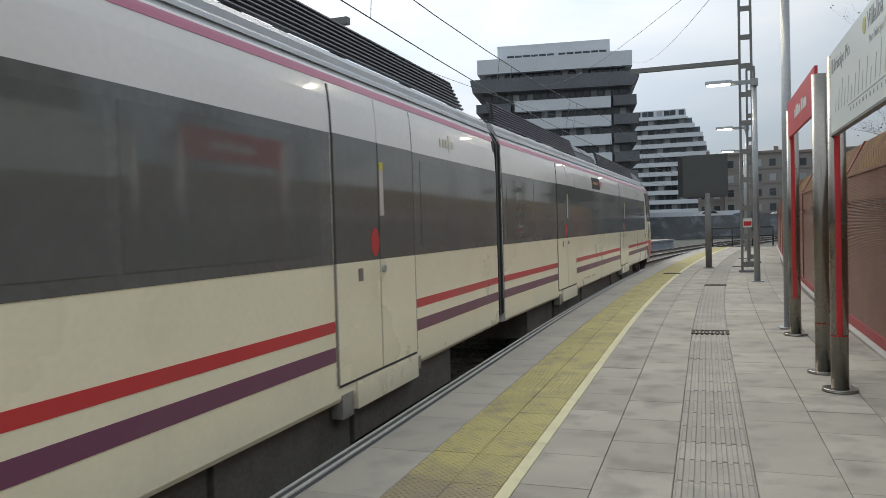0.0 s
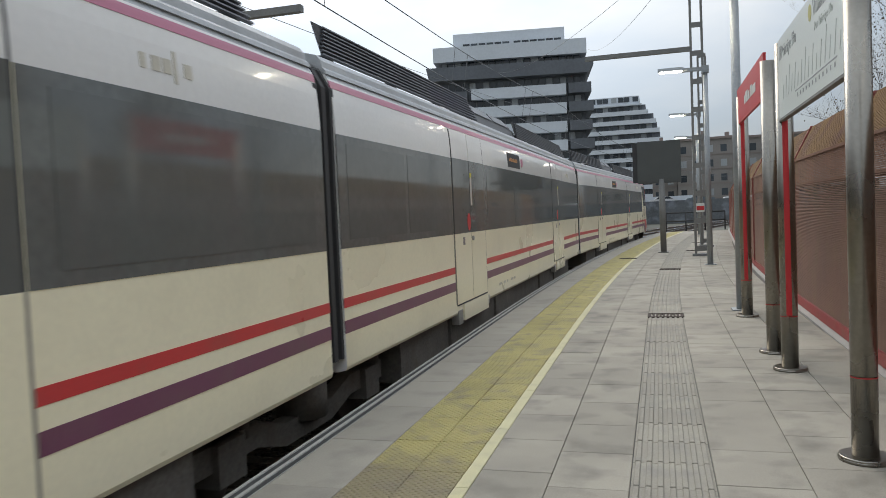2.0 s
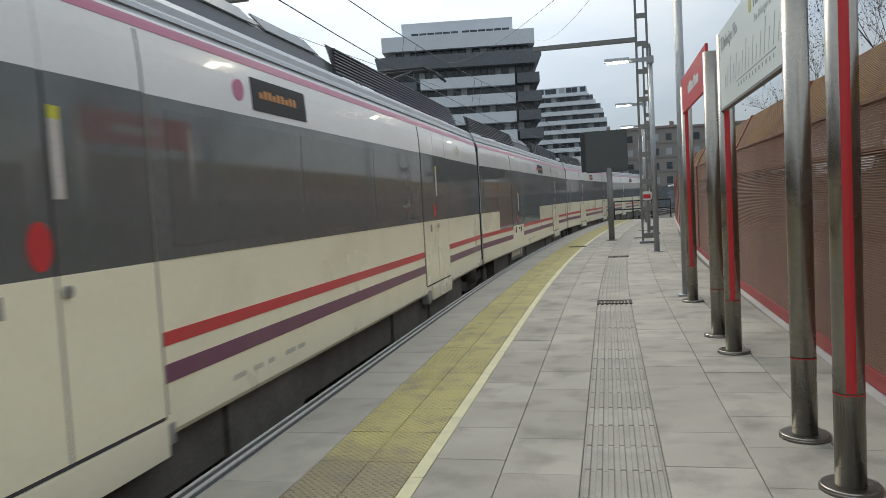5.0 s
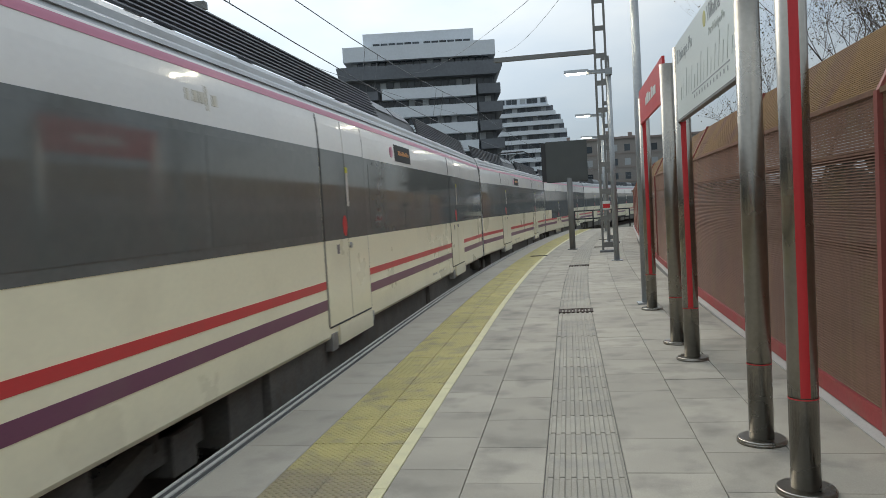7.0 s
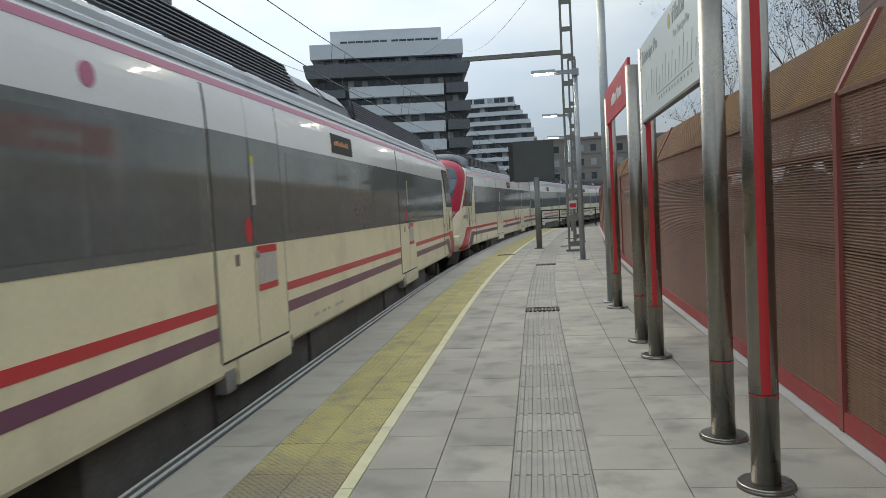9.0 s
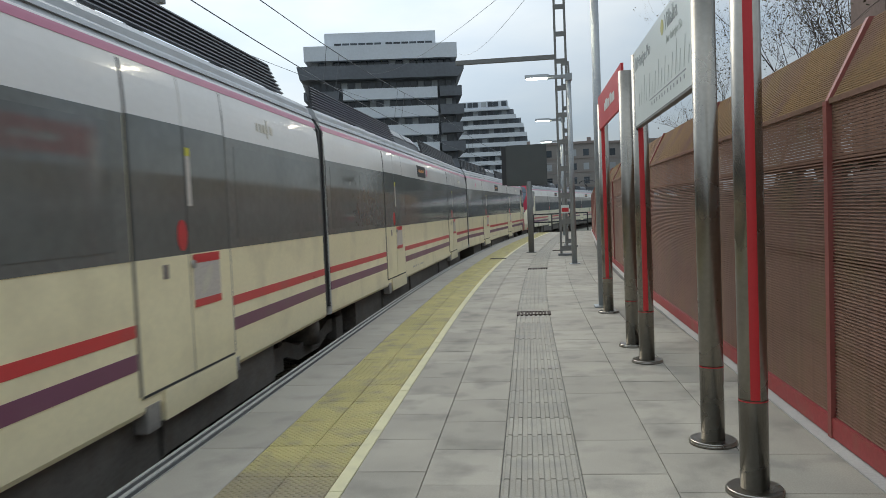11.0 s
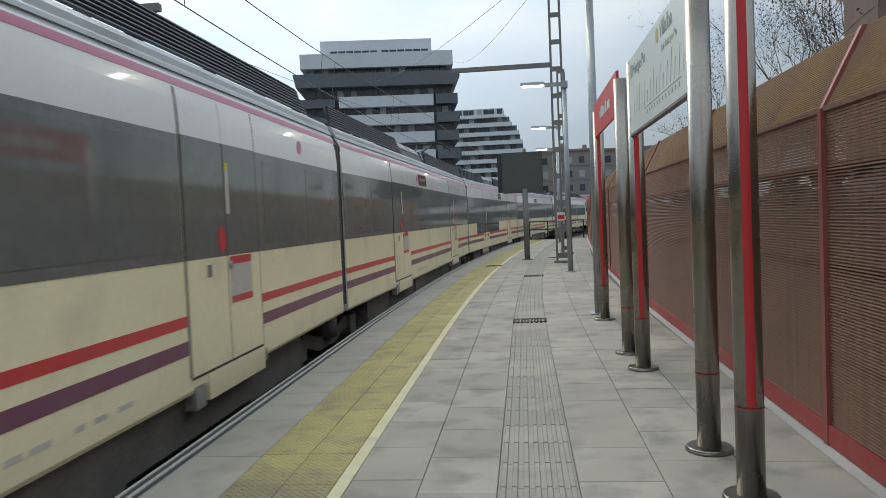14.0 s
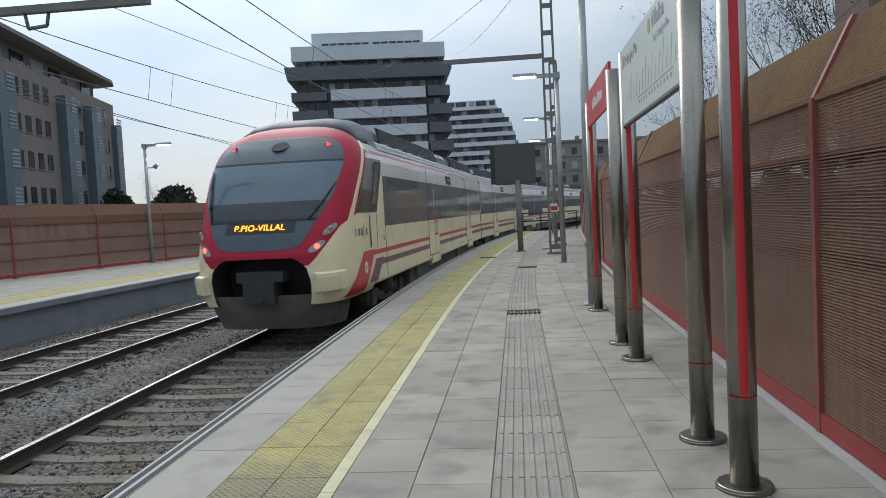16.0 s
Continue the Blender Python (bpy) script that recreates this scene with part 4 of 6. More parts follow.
def add_door(car, side, yc, low=False, half=0.875, poster=False):
    zb, zm = (0.03, 0.87) if low else (0.33, 1.32)
    run = lambda p, q: sorted((yc + side * p, yc + side * q))     # from left to right as one faces the door
    for a, b in ((yc - half + 0.015, yc - 0.012), (yc + 0.012, yc + half - 0.015)):
        bm = bmesh.new()
        strip(bm, side, a, b, zb, zm, 0.014)
        door = part("door_leaf", bm, CREAM, car, "cream sliding door leaf with a dark window")
        bm = bmesh.new()
        strip(bm, side, a, b, zm, 2.385, 0.012)
        part("door_window", bm, PANE, door, "dark door glass")
        bm = bmesh.new()
        strip(bm, side, a, b, 2.385, 2.78, 0.008)
        part("door_cover", bm, SILVER, car, "pale panel above the door")
    for q in (-half, 0.0, half):
        bm = bmesh.new()
        strip(bm, side, yc + q - 0.008, yc + q + 0.008, zm, 2.78 if q else 2.38, 0.008)
        part("rubber_seal", bm, RUBBER, door, "black rubber door seal")
        bm = bmesh.new()
        strip(bm, side, yc + q - 0.014, yc + q + 0.014, zb, zm, 0.010)
        part("lower_seal", bm, SEAL, door, "dull grey lower door seal")
    bm = bmesh.new()
    oval = [(yc - side * 0.10 + 0.085 * math.cos(q), zm + 0.16 + 0.13 * math.sin(q)) for q in [math.tau * (k + 0.5) / 16 for k in range(16)]]
    plane_prism(bm, oval, *sorted((side * (W + 0.008), side * (W + 0.016))))
    part("red_sticker", bm, RED, door, "rounded red sticker")
    bm = bmesh.new()
    strip(bm, side, *run(0.03, 0.11), zm + 0.40, zm + 0.82, 0.016)
    part("notice", bm, TAG_W, door, "narrow white notice")
    bm = bmesh.new()
    strip(bm, side, *run(0.03, 0.11), zm + 0.82, zm + 0.89, 0.016)
    part("notice_top", bm, TAG_Y, door, "yellow notice top")
    for dy, zz in ((-0.42, zm - 0.20 if low else zm - 0.17), (0.42, zm - 0.20)):
        if low or dy < 0:
            bm = bmesh.new()
            strip(bm, side, *run(dy - 0.042, dy + 0.042), zz, zz + (0.16 if low else 0.11), 0.019)
            part("latch_plate", bm, LOGO, door, "dark recessed handle")
    bm = bmesh.new()
    tube(bm, (side * (W + 0.01), yc + side * 0.06, zm - 0.09), (side * (W + 0.035), yc + side * 0.06, zm - 0.09), 0.035, seg=12)
    part("door_button", bm, STEEL_T, door, "round steel door button")
    if poster:
        bm = bmesh.new()
        strip(bm, side, *run(0.06, 0.60), 0.86, 1.31, 0.018)
        sheet = part("poster", bm, TAG_W, door, "white sticker with red bars")
        for z0, z1 in ((0.86, 0.925), (1.235, 1.31)):
            bm = bmesh.new()
            strip(bm, side, *run(0.06, 0.60), z0, z1, 0.0205)
            part("red_bar", bm, RED, sheet)
        bm = bmesh.new()
        ring = [(yc + side * (0.32 + 0.075 * math.cos(q) + 0.09 * math.sin(q)), 1.08 + 0.125 * math.sin(q)) for q in [math.tau * k / 14 for k in range(14)]]
        plane_prism(bm, ring, *sorted((side * (W + 0.012), side * (W + 0.0205))))
        part("grey_figure", bm, LETTER, sheet, "slanted grey printed figure")
    if low:
        bm = bmesh.new()
        strip(bm, side, yc - half, yc + half, -0.06, 0.03, 0.03)
        part("tread", bm, STEEL_T, car, "ribbed steel tread below the low door")
    else:
        bm = bmesh.new()
        box(bm, *sorted((side * (W - 0.05), side * (W + 0.022))), *run(-half + 0.32, half - 0.02), 0.07, 0.305)
        part("door_step", bm, CREAM, car, "cream folding step box under the door")
        bm = bmesh.new()
        strip(bm, side, yc - half + 0.02, yc + half - 0.02, 0.308, 0.332, 0.012)
        part("step_slit", bm, RUBBER, car, "black slit between door and step")
        bm = bmesh.new()
        box(bm, *sorted((side * (W - 0.1), side * (W + 0.01))), *run(-half + 0.05, -half + 0.25), 0.04, 0.24)
        part("step_bracket", bm, STEEL_T, car, "worn steel step bracket")
        bm = bmesh.new()
        box(bm, *sorted((side * (W - 0.05), side * (W + 0.02))), *run(half - 0.01, half + 0.06), 0.14, 0.27)
        part("step_bracket", bm, STEEL_T, car, "worn steel step bracket")


def add_bogie(car, y):
    bogie = new("bogie")
    bogie.parent = car
    bogie.matrix_basis = pose(0, y, 0)
    for sx in (-1, 1):
        bm = bmesh.new()
        rows = [[(sx * 1.05 + dx, yy, z0 + dz) for dx, dz in ((-0.08, -0.1), (0.08, -0.1), (0.08, 0.1), (-0.08, 0.1))] for yy, z0 in ((-1.75, -0.12), (-0.9, -0.12), (-0.45, -0.25), (0.45, -0.25), (0.9, -0.12), (1.75, -0.12))]
        loft(bm, rows)
        for yy in (-1.35, 1.35):
            box(bm, sx * 1.05 - 0.14, sx * 1.05 + 0.14, yy - 0.18, yy + 0.18, -0.34, -0.02)
            tube(bm, (sx * 1.05, yy + 0.3, -0.1), (sx * 1.05, yy + 0.3, 0.22), 0.09, seg=10)
        tube(bm, (sx * 1.05, 0, -0.2), (sx * 1.05, 0, 0.2), 0.24, seg=14)
        part("bogie_frame", bm, UNDER, bogie, "grimy dark steel bogie frame")
    for yy in (-1.35, 1.35):
        bm = bmesh.new()
        for sx in (-1, 1):
            tube(bm, (sx * 0.80, yy, RAIL + 0.43), (sx * 0.93, yy, RAIL + 0.43), 0.43, seg=28)
        tube(bm, (-0.8, yy, RAIL + 0.43), (0.8, yy, RAIL + 0.43), 0.09, seg=10)
        part("wheelset", bm, RAILSIDE, bogie, "rusty steel wheelset")


def add_roof(car, y0, y1, fairing):
    """Louvred roof screens on both sides with a solid fairing between."""
    runs = [(y0, fairing[0] - 0.15), (fairing[1] + 0.15, y1)]
    for side in (-1, 1):
        for a, b in runs:
            if b - a < 0.8:
                continue
            bm = bmesh.new()
            # black sheet added behind the slats for the shade between them
            rows = [[(side * xx, yy, zz) for xx, zz in ((1.135, 3.21), (1.145, 3.21), (1.045, 3.55), (1.035, 3.55))] for yy in (a + 0.05, b - 0.12)]
            loft(bm, rows)
            n = max(2, int((b - a) / 1.6))
            for i in range(n + 1):
                yy = a + 0.25 + (b - a - 0.5) * i / n
                plane_prism(bm, [(yy - 0.17, 3.08), (yy + 0.12, 3.08), (yy + 0.08, 3.24), (yy - 0.08, 3.24)], *sorted((side * 1.0, side * 1.13)))
            screen = part("roof_screen", bm, RUBBER, car, "louvred roof screen, black sheet added for the dark between slats")
            for k in range(8):
                z = 3.19 + 0.046 * k
                x = 1.17 - 0.0145 * k
                bm = bmesh.new()
                rows = [[(side * xx, yy, zz) for xx, zz in ((x - 0.012, z), (x + 0.016, z + 0.012), (x + 0.01, z + 0.028), (x - 0.018, z + 0.030))] for yy in (a + 0.035 * k, b - 0.035 * k)]
                loft(bm, rows)
                part("slat", bm, SCREEN_R, screen)
    bm = bmesh.new()
    a, b = fairing
    rows = [[(x * w, y, z if abs(x) < 1.1 else 3.04) for x, z in ((-1.16, 3.04), (-1.05, 3.36), (-0.8, top), (0.8, top), (1.05, 3.36), (1.16, 3.04))] for y, w, top in ((a - 0.5, 0.96, 3.36), (a, 1.0, 3.56), (b, 1.0, 3.56), (b + 0.5, 0.96, 3.36))]
    loft(bm, rows)
    cover = part("roof_fairing", bm, SCREEN_R, car, "dark grey roof equipment cover")
    for side in (-1, 1):
        bm = bmesh.new()
        n = max(1, int((b - a) / 1.1))
        for i in range(n):
            yy = a + 0.1 + i * (b - a) / n
            rows = [[(side * (1.055 + dz), q, z) for z, dz in ((3.36, 0.008), (3.53, -0.155), (3.55, -0.15), (3.37, 0.014))] for q in (yy, yy + (b - a) / n - 0.2)]
            loft(bm, rows)
        part("side_cover", bm, FAIRING, cover, "flat side covers of the roof fairing")
    bm = bmesh.new()
    box(bm, -0.7, 0.7, y0 + 0.3, y1 - 0.3, 3.08, 3.3)
    part("roof_equipment", bm, ROOF, car, "grey roof equipment boxes")


def add_display(car, side, y, badge=-1, badge_y=None):
    bm = bmesh.new()
    strip(bm, side, y - 0.55, y + 0.55, 2.44, 2.71, 0.008)
    unit = part("side_display", bm, RUBBER, car, "black side destination display")
    bm = bmesh.new()
    for k in range(9):
        a = y - 0.42 + k * 0.085
        strip(bm, side, a, a + 0.055, 2.55, 2.55 + (0.07 if k % 3 else 0.05), 0.0105)
    part("amber_dots", bm, AMBER_DIM, unit, "dim amber lettering")
    bm = bmesh.new()
    yy = badge_y or y + badge * 0.78
    tube(bm, (side * (W - 0.03), yy, 2.57), (side * (W + 0.004), yy, 2.57), 0.085, seg=18)
    part("round_badge", bm, PINK, car, "round mauve badge")


def add_lettering(car, side, y, z, size=1.0):
    for k, (w, h) in enumerate(((0.05, 0.09), (0.08, 0.09), (0.08, 0.09), (0.03, 0.20), (0.08, 0.09))):
        a = y + k * 0.105 * size * side
        dz = -0.05 * size if h > 0.15 else 0
        bm = bmesh.new()
        strip(bm, side, *sorted((a, a + w * size * side)), z + dz, z + dz + h * size, 0.005)
        part("logo_mark", bm, LETTER, car, "faint grey operator mark")


def flank(car, y0, y1, doors, low=None):
    """Stripes, dark band and panes on both flanks."""
    for side in (-1, 1):
        cuts = sorted(doors)
        stops = [y0] + [q for d in cuts for q in (d - 0.9, d + 0.9)] + [y1]
        for a, b in zip(stops[::2], stops[1::2]):
            if b - a < 0.05:
                continue
            for z0, z1, mat, name in ((0.77, 0.86, RED, "red_stripe"), (0.53, 0.65, PURPLE, "purple_stripe")):
                bm = bmesh.new()
                strip(bm, side, a, b, z0, z1)
                part(name, bm, mat, car, name.replace("_", " "))
            bm = bmesh.new()
            strip(bm, side, a, b, 1.32, 2.38)
            band = part("window_band", bm, BAND, car, "glossy black window band")
            n = max(1, round((b - a - 0.3) / 2.1))
            for k in range(n):
                pa, pb = a + 0.15 + (b - a - 0.3) * k / n + 0.05, a + 0.15 + (b - a - 0.3) * (k + 1) / n - 0.05
                if pb - pa < 0.4:
                    continue
                bm = bmesh.new()
                strip(bm, side, pa, pb, 1.40, 2.30, 0.0075)
                part("window", bm, PANE, band, "tinted fixed window")
        if low:
            a, b = low
            for p, q in ((a, doors[0] - 0.9), (doors[0] + 0.9, b)):
                bm = bmesh.new()
                strip(bm, side, p, q, 0.862, 1.33, 0.0055)
                part("low_window_band", bm, BAND, car, "glossy black low window band")
                bm = bmesh.new()
                strip(bm, side, p + 0.15, q - 0.15, 0.95, 1.36, 0.0085)
                part("low_window", bm, PANE, car, "tinted low window")
        bm = bmesh.new()
        strip(bm, side, y0, y1, 2.80, 2.87)
        part("mauve_line", bm, PINK, car, "mauve line under the roof")
        bm = bmesh.new()
        loft(bm, [[(side * x, y, z) for x, z in ((1.34, 2.93), (1.385, 2.935), (1.37, 2.975), (1.345, 3.0), (1.335, 3.06), (1.29, 3.115), (1.16, 3.15), (1.1, 3.05))] for y in (y0, y1)], smooth=False)
        part("roof_gutter", bm, ROOF, car, "grey stepped roof gutter")
        bm = bmesh.new()
        for k in range(5):
            a = y0 + 6.3 + k * 0.3 + 0.04 * (k % 2)
            strip(bm, side, a, a + 0.2 - 0.05 * (k % 3), 0.34, 0.38, 0.004)
        part("small_print", bm, LETTER, car, "faint grey technical lettering")


def under(car, y0, y1):
    y = y0
    k = 0
    while y < y1 - 0.3:
        w = (1.9, 2.6, 1.4, 3.1)[k % 4]
        wide, low = 1.30 + 0.035 * (k % 3), -0.34 + 0.05 * (k % 2)
        bm = bmesh.new()
        out = [(-wide, low + 0.05), (-wide + 0.05, low), (wide - 0.05, low), (wide, low + 0.05), (wide, 0.24), (-wide, 0.24)]
        loft(bm, [[(x, q, z) for x, z in out] for q in (y, min(y + w, y1))])
        part("underframe_box", bm, UNDER, car, "grimy dark underframe box")
        y += w + 0.025
        k += 1


def bellows(car, push=0.0):
    bm = bmesh.new()
    for k in range(5):
        y = push - 0.16 + 0.08 * k
        w = 1.43 if k % 2 == 0 else 1.38
        prof = [(w, 0.3), (w, 2.78), (w - 0.1, 2.96), (w - 0.35, 3.05), (-w + 0.35, 3.05), (-w + 0.1, 2.96), (-w, 2.78), (-w, 0.3)]
        loft(bm, [[(x, yy, z) for x, z in prof] for yy in (y - 0.039, y + 0.039)])
    part("gangway_bellows", bm, RUBBER, car, "black ribbed gangway bellows")


def middle_car(label, low=False, poster=False, pantograph=False, badge=-1):
    car = thing("train_car", label, "train car", "cars of the passing train")
    body = car_shell(0.17, CAR - 0.17, car)
    doors = [4.85, 13.4] if low else [4.72, 13.42]
    flank(car, 0.17, CAR - 0.17, doors, (2.22, 9.1) if low else None)
    for side in (-1, 1):
        for k, d in enumerate(doors):
            add_door(car, side, d, low and k == 0, poster=poster and not (low and k == 0))
        add_display(car, side, 9.7 if low else 7.65 if pantograph else 8.1, badge)
        add_lettering(car, side, 15.2, 2.52)
    under(car, 1.95, CAR - 1.95)
    bellows(car)
    add_bogie(car, 0.0)
    add_roof(car, 0.55, CAR - 0.75, (6.6, 9.7))
    if pantograph:
        add_pantograph(car, CAR - 1.35)
    return car


def add_pantograph(car, y):
    p = new("pantograph")
    p.parent, p.matrix_basis = car, pose(0, y, 3.12)
    tagged(p, "dark folded-knee pantograph on insulators")
    bm = bmesh.new()
    for sx in (-0.55, 0.55):
        box(bm, sx - 0.03, sx + 0.03, -0.9, 0.9, 0.2, 0.26)
        for sy in (-0.8, 0.8):
            tube(bm, (sx, sy, -0.05), (sx, sy, 0.2), 0.06, seg=10)
    for sy in (-0.85, 0.85):
        box(bm, -0.58, 0.58, sy - 0.03, sy + 0.03, 0.2, 0.26)
    part("base_frame", bm, RUBBER, p)
    bm = bmesh.new()
    tube(bm, (0, 0.7, 0.25), (0, -1.0, 0.85), 0.055, seg=10)
    tube(bm, (0.12, 0.6, 0.25), (0.12, -0.95, 0.80), 0.02, seg=8)
    part("lower_arm", bm, RUBBER, p)
    bm = bmesh.new()
    for sx in (-0.28, 0.28):
        tube(bm, (sx * 0.4, -1.0, 0.85), (sx, 0.45, 1.26), 0.03, 0.022, 8)
    part("upper_arm", bm, RUBBER, p)
    bm = bmesh.new()
    for dy in (0.3, 0.6):
        pts = [(-0.98, 1.02), (-0.85, 1.17), (-0.6, 1.30), (0.6, 1.30), (0.85, 1.17), (0.98, 1.02)]
        for (xa, za), (xb, zb) in zip(pts, pts[1:]):
            tube(bm, (xa, dy, za), (xb, dy, zb), 0.028, seg=8)
    part("collector_head", bm, RUBBER, p)


def rim_f(y, z):
    """The angle round the nose at which its surface passes the length y."""
    u = max(0.0, 1 - min(1.0, max(0.0, y - NOSE_Y) / lerp_table(DEPTHS, z)) ** NOSE_N) ** (1 / NOSE_N)
    return math.acos(min(1.0, u ** 1.8))


def ring_edge(z):
    """Outer edge of the crimson ring: leaning back beside the cab window, running in towards the lamps below."""
    if z < 1.5:
        return lerp_table([(0.70, 1.22), (0.8, 1.12), (0.9, 1.02), (1.1, 0.86), (1.4, 0.60), (1.5, rim_f(21.91, 1.5))], z)
    return max(0.03, rim_f(min(21.80 - (z - 1.63) * 0.85, NOSE_Y + 0.34 * lerp_table(DEPTHS, z) if z > 2.85 else 99), z))


def cab_car(label, poster=False, push=0.0):
    """push: how far the saloon ends and doors sit towards the nose."""
    car = thing("cab_car", label, "train car", "cars of the passing train")
    car_shell(0.17 + push, NOSE_Y, car)
    doors = [4.65 + push, 13.15 + push]
    flank(car, 0.17 + push, 19.36, doors)
    for side in (-1, 1):
        for d in doors:
            add_door(car, side, d, poster=poster)
        add_display(car, side, 9.05 - 0.8 * side + push, 1, 2.1 + push if poster else None)
        add_lettering(car, side, 16.9, 2.55)
        # livery round the cab
        at = lambda y, z: side_at(y, z, side, 0.004)
        on = lambda y, z: side_at(y, z, side, 0.007)
        bm = bmesh.new()
        patch(bm, span(0.77, 0.86, 2), lambda z: 19.36, lambda z: 20.7, at, 10)
        patch(bm, span(0.12, 0.88, 12), lambda z: 20.35 + (0.87 - z) * 1.0, lambda z: 21.15 + (0.89 - z) * 1.28, on, 10)
        part("red_swoosh", bm, RED, car, "red diagonal flash")
        bm = bmesh.new()
        patch(bm, span(0.53, 0.65, 2), lambda z: 19.36, lambda z: 20.0, at, 8)
        patch(bm, span(0.24, 0.68, 8), lambda z: 19.64 + (0.66 - z) * 1.35, lambda z: 20.26 + (0.70 - z) * 1.15, on, 6)
        part("purple_swoosh", bm, PURPLE, car, "purple diagonal flash")
        bm = bmesh.new()
        patch(bm, span(2.80, 2.87, 2), lambda z: 19.36, lambda z: 20.5, at, 8)
        part("mauve_line", bm, PINK, car, "mauve line under the roof")
        win_back, win_front = (lambda z: 20.03 - (z - 1.63) * 0.60), (lambda z: 21.50 - (z - 1.63) * 0.85)
        bm = bmesh.new()
        patch(bm, span(1.62, 2.70, 10), win_back, win_front, on, 14)
        pane = part("cab_window", bm, CAB_GLASS, car, "dark tinted cab side window")
        bm = bmesh.new()
        patch(bm, span(1.78, 2.62, 6), lambda z: win_back(z) + 0.16, lambda z: win_back(z) + 0.50, lambda y, z: side_at(y, z, side, 0.012), 4)
        part("sliding_pane", bm, PANE, pane, "darker sliding pane")
        bm = bmesh.new()
        for q in (0.13, 0.53):
            patch(bm, span(1.76, 2.64, 6), lambda z: win_back(z) + q, lambda z: win_back(z) + q + 0.03, lambda y, z: side_at(y, z, side, 0.016), 1)
        patch(bm, [2.62, 2.65], lambda z: win_back(z) + 0.13, lambda z: win_back(z) + 0.56, lambda y, z: side_at(y, z, side, 0.016), 2)
        part("pane_frame", bm, RUBBER, pane, "black pane frame")
        bm = bmesh.new()
        patch(bm, span(1.58, 2.86, 12), lambda z: win_front(z) + 0.015, lambda z: win_front(z) + 0.10, on, 3)
        part("red_trim", bm, CARMINE, car, "thin crimson line before the cab window")
        # flat dark brown patch marks the handrail recess; nothing is cut in
        bm = bmesh.new()
        patch(bm, span(0.92, 1.57, 4), lambda z: 20.59, lambda z: 20.66, on, 2)
        recess = part("handrail_recess", bm, UNDER, car, "flat dark brown patch for the handrail recess beside the cab door")
        bm = bmesh.new()
        x = side * (W + 0.012)
        tube(bm, (x, 20.625, 0.95), (x, 20.625, 1.54), 0.013, seg=8)
        part("grab_rail", bm, STEEL_T, recess, "vertical grab rail")
        bm = bmesh.new()
        strip(bm, side, 19.30, 19.318, 0.24, 1.32, 0.005)
        strip(bm, side, 20.06, 20.075, 0.9, 1.6, 0.005)
        part("door_seam", bm, RUBBER, car, "thin dark cab door seam")
        bm = bmesh.new()
        strip(bm, side, 19.46, 19.53, 1.02, 1.13, 0.008)
        part("door_lock", bm, LOGO, car, "small dark lock plate")
        for k, (w, h) in enumerate(((0.055, 0.13), (0.11, 0.13), (0.11, 0.13), (0.04, 0.31), (0.11, 0.13))):
            ya = 21.64 - k * 0.17 if side < 0 else 20.80 + k * 0.17
            yb = ya - w if side < 0 else ya + w
            dz = -0.09 if h > 0.2 else 0
            bm = bmesh.new()
            patch(bm, span(1.19 + dz, 1.19 + dz + h, 2), lambda z: min(ya, yb), lambda z: max(ya, yb), at, 2)
            part("logo_mark", bm, LOGO, car, "grey operator mark")
        bm = bmesh.new()
        disc = lambda z, c=0.57, r=0.115: math.sqrt(max(0.0, r * r - (z - c) ** 2)) + 0.002
        patch(bm, span(0.456, 0.684, 10), lambda z: 21.08 - disc(z), lambda z: 21.08 + disc(z), lambda y, z: side_at(y, z, side, 0.011), 6)
        badge = part("round_badge", bm, SILVER, car, "white round badge on the red flash")
        bm = bmesh.new()
        disc = lambda z, c=0.57, r=0.05: math.sqrt(max(0.0, r * r - (z - c) ** 2)) + 0.002
        patch(bm, span(0.521, 0.619, 6), lambda z: 21.08 - disc(z), lambda z: 21.08 + disc(z), lambda y, z: side_at(y, z, side, 0.014), 4)
        part("badge_centre", bm, RED, badge)
    # nose shell
    bm = bmesh.new()
    zs = [0.90] + span(0.96, 2.38, 12) + [2.5, 2.6, 2.7, 2.8, 2.88, 2.97, 3.04, 3.1, 3.16, 3.22, 3.27, 3.32, 3.36, 3.39, 3.41]
    patch(bm, zs, lambda z: 0.0, lambda z: math.pi, lambda f, z: nose_at(f, z), 56)
    mouth = [(0.06, 1.13), (0.5, 1.13), (0.70, 1.17), (0.82, 1.25), (0.90, 1.36)]
    low = span(0.08, 0.5, 4) + [0.60, 0.70, 0.76, 0.80, 0.84, 0.87, 0.90]
    patch(bm, low, lambda z: 0.0, lambda z: lerp_table(mouth, z), lambda f, z: nose_at(f, z), 22)
    patch(bm, low, lambda z: math.pi - lerp_table(mouth, z), lambda z: math.pi, lambda f, z: nose_at(f, z), 22)
    part("nose", bm, CREAM, car, "cream rounded nose", smooth=True)
    fb = [(1.04, 1.5), (1.06, 1.38), (1.10, 1.30), (1.18, 1.23), (1.3, 1.17), (1.5, 1.08), (1.75, 0.94), (2.0, 0.80), (2.5, 0.68), (2.8, 0.69), (2.95, 0.78), (3.03, 0.94), (3.09, 1.15), (3.12, 1.42)]
    pane_edge = lambda z: lerp_table(fb, z) + 0.02
    zs = [0.90, 0.95] + span(1.0, 2.8, 18) + [2.88, 2.97, 3.04, 3.1, 3.16, 3.22, 3.27, 3.32, 3.36, 3.39, 3.405]
    bm = bmesh.new()
    patch(bm, zs, ring_edge, lambda z: math.pi - ring_edge(z), lambda f, z: nose_at(f, z, 0.006), 48)
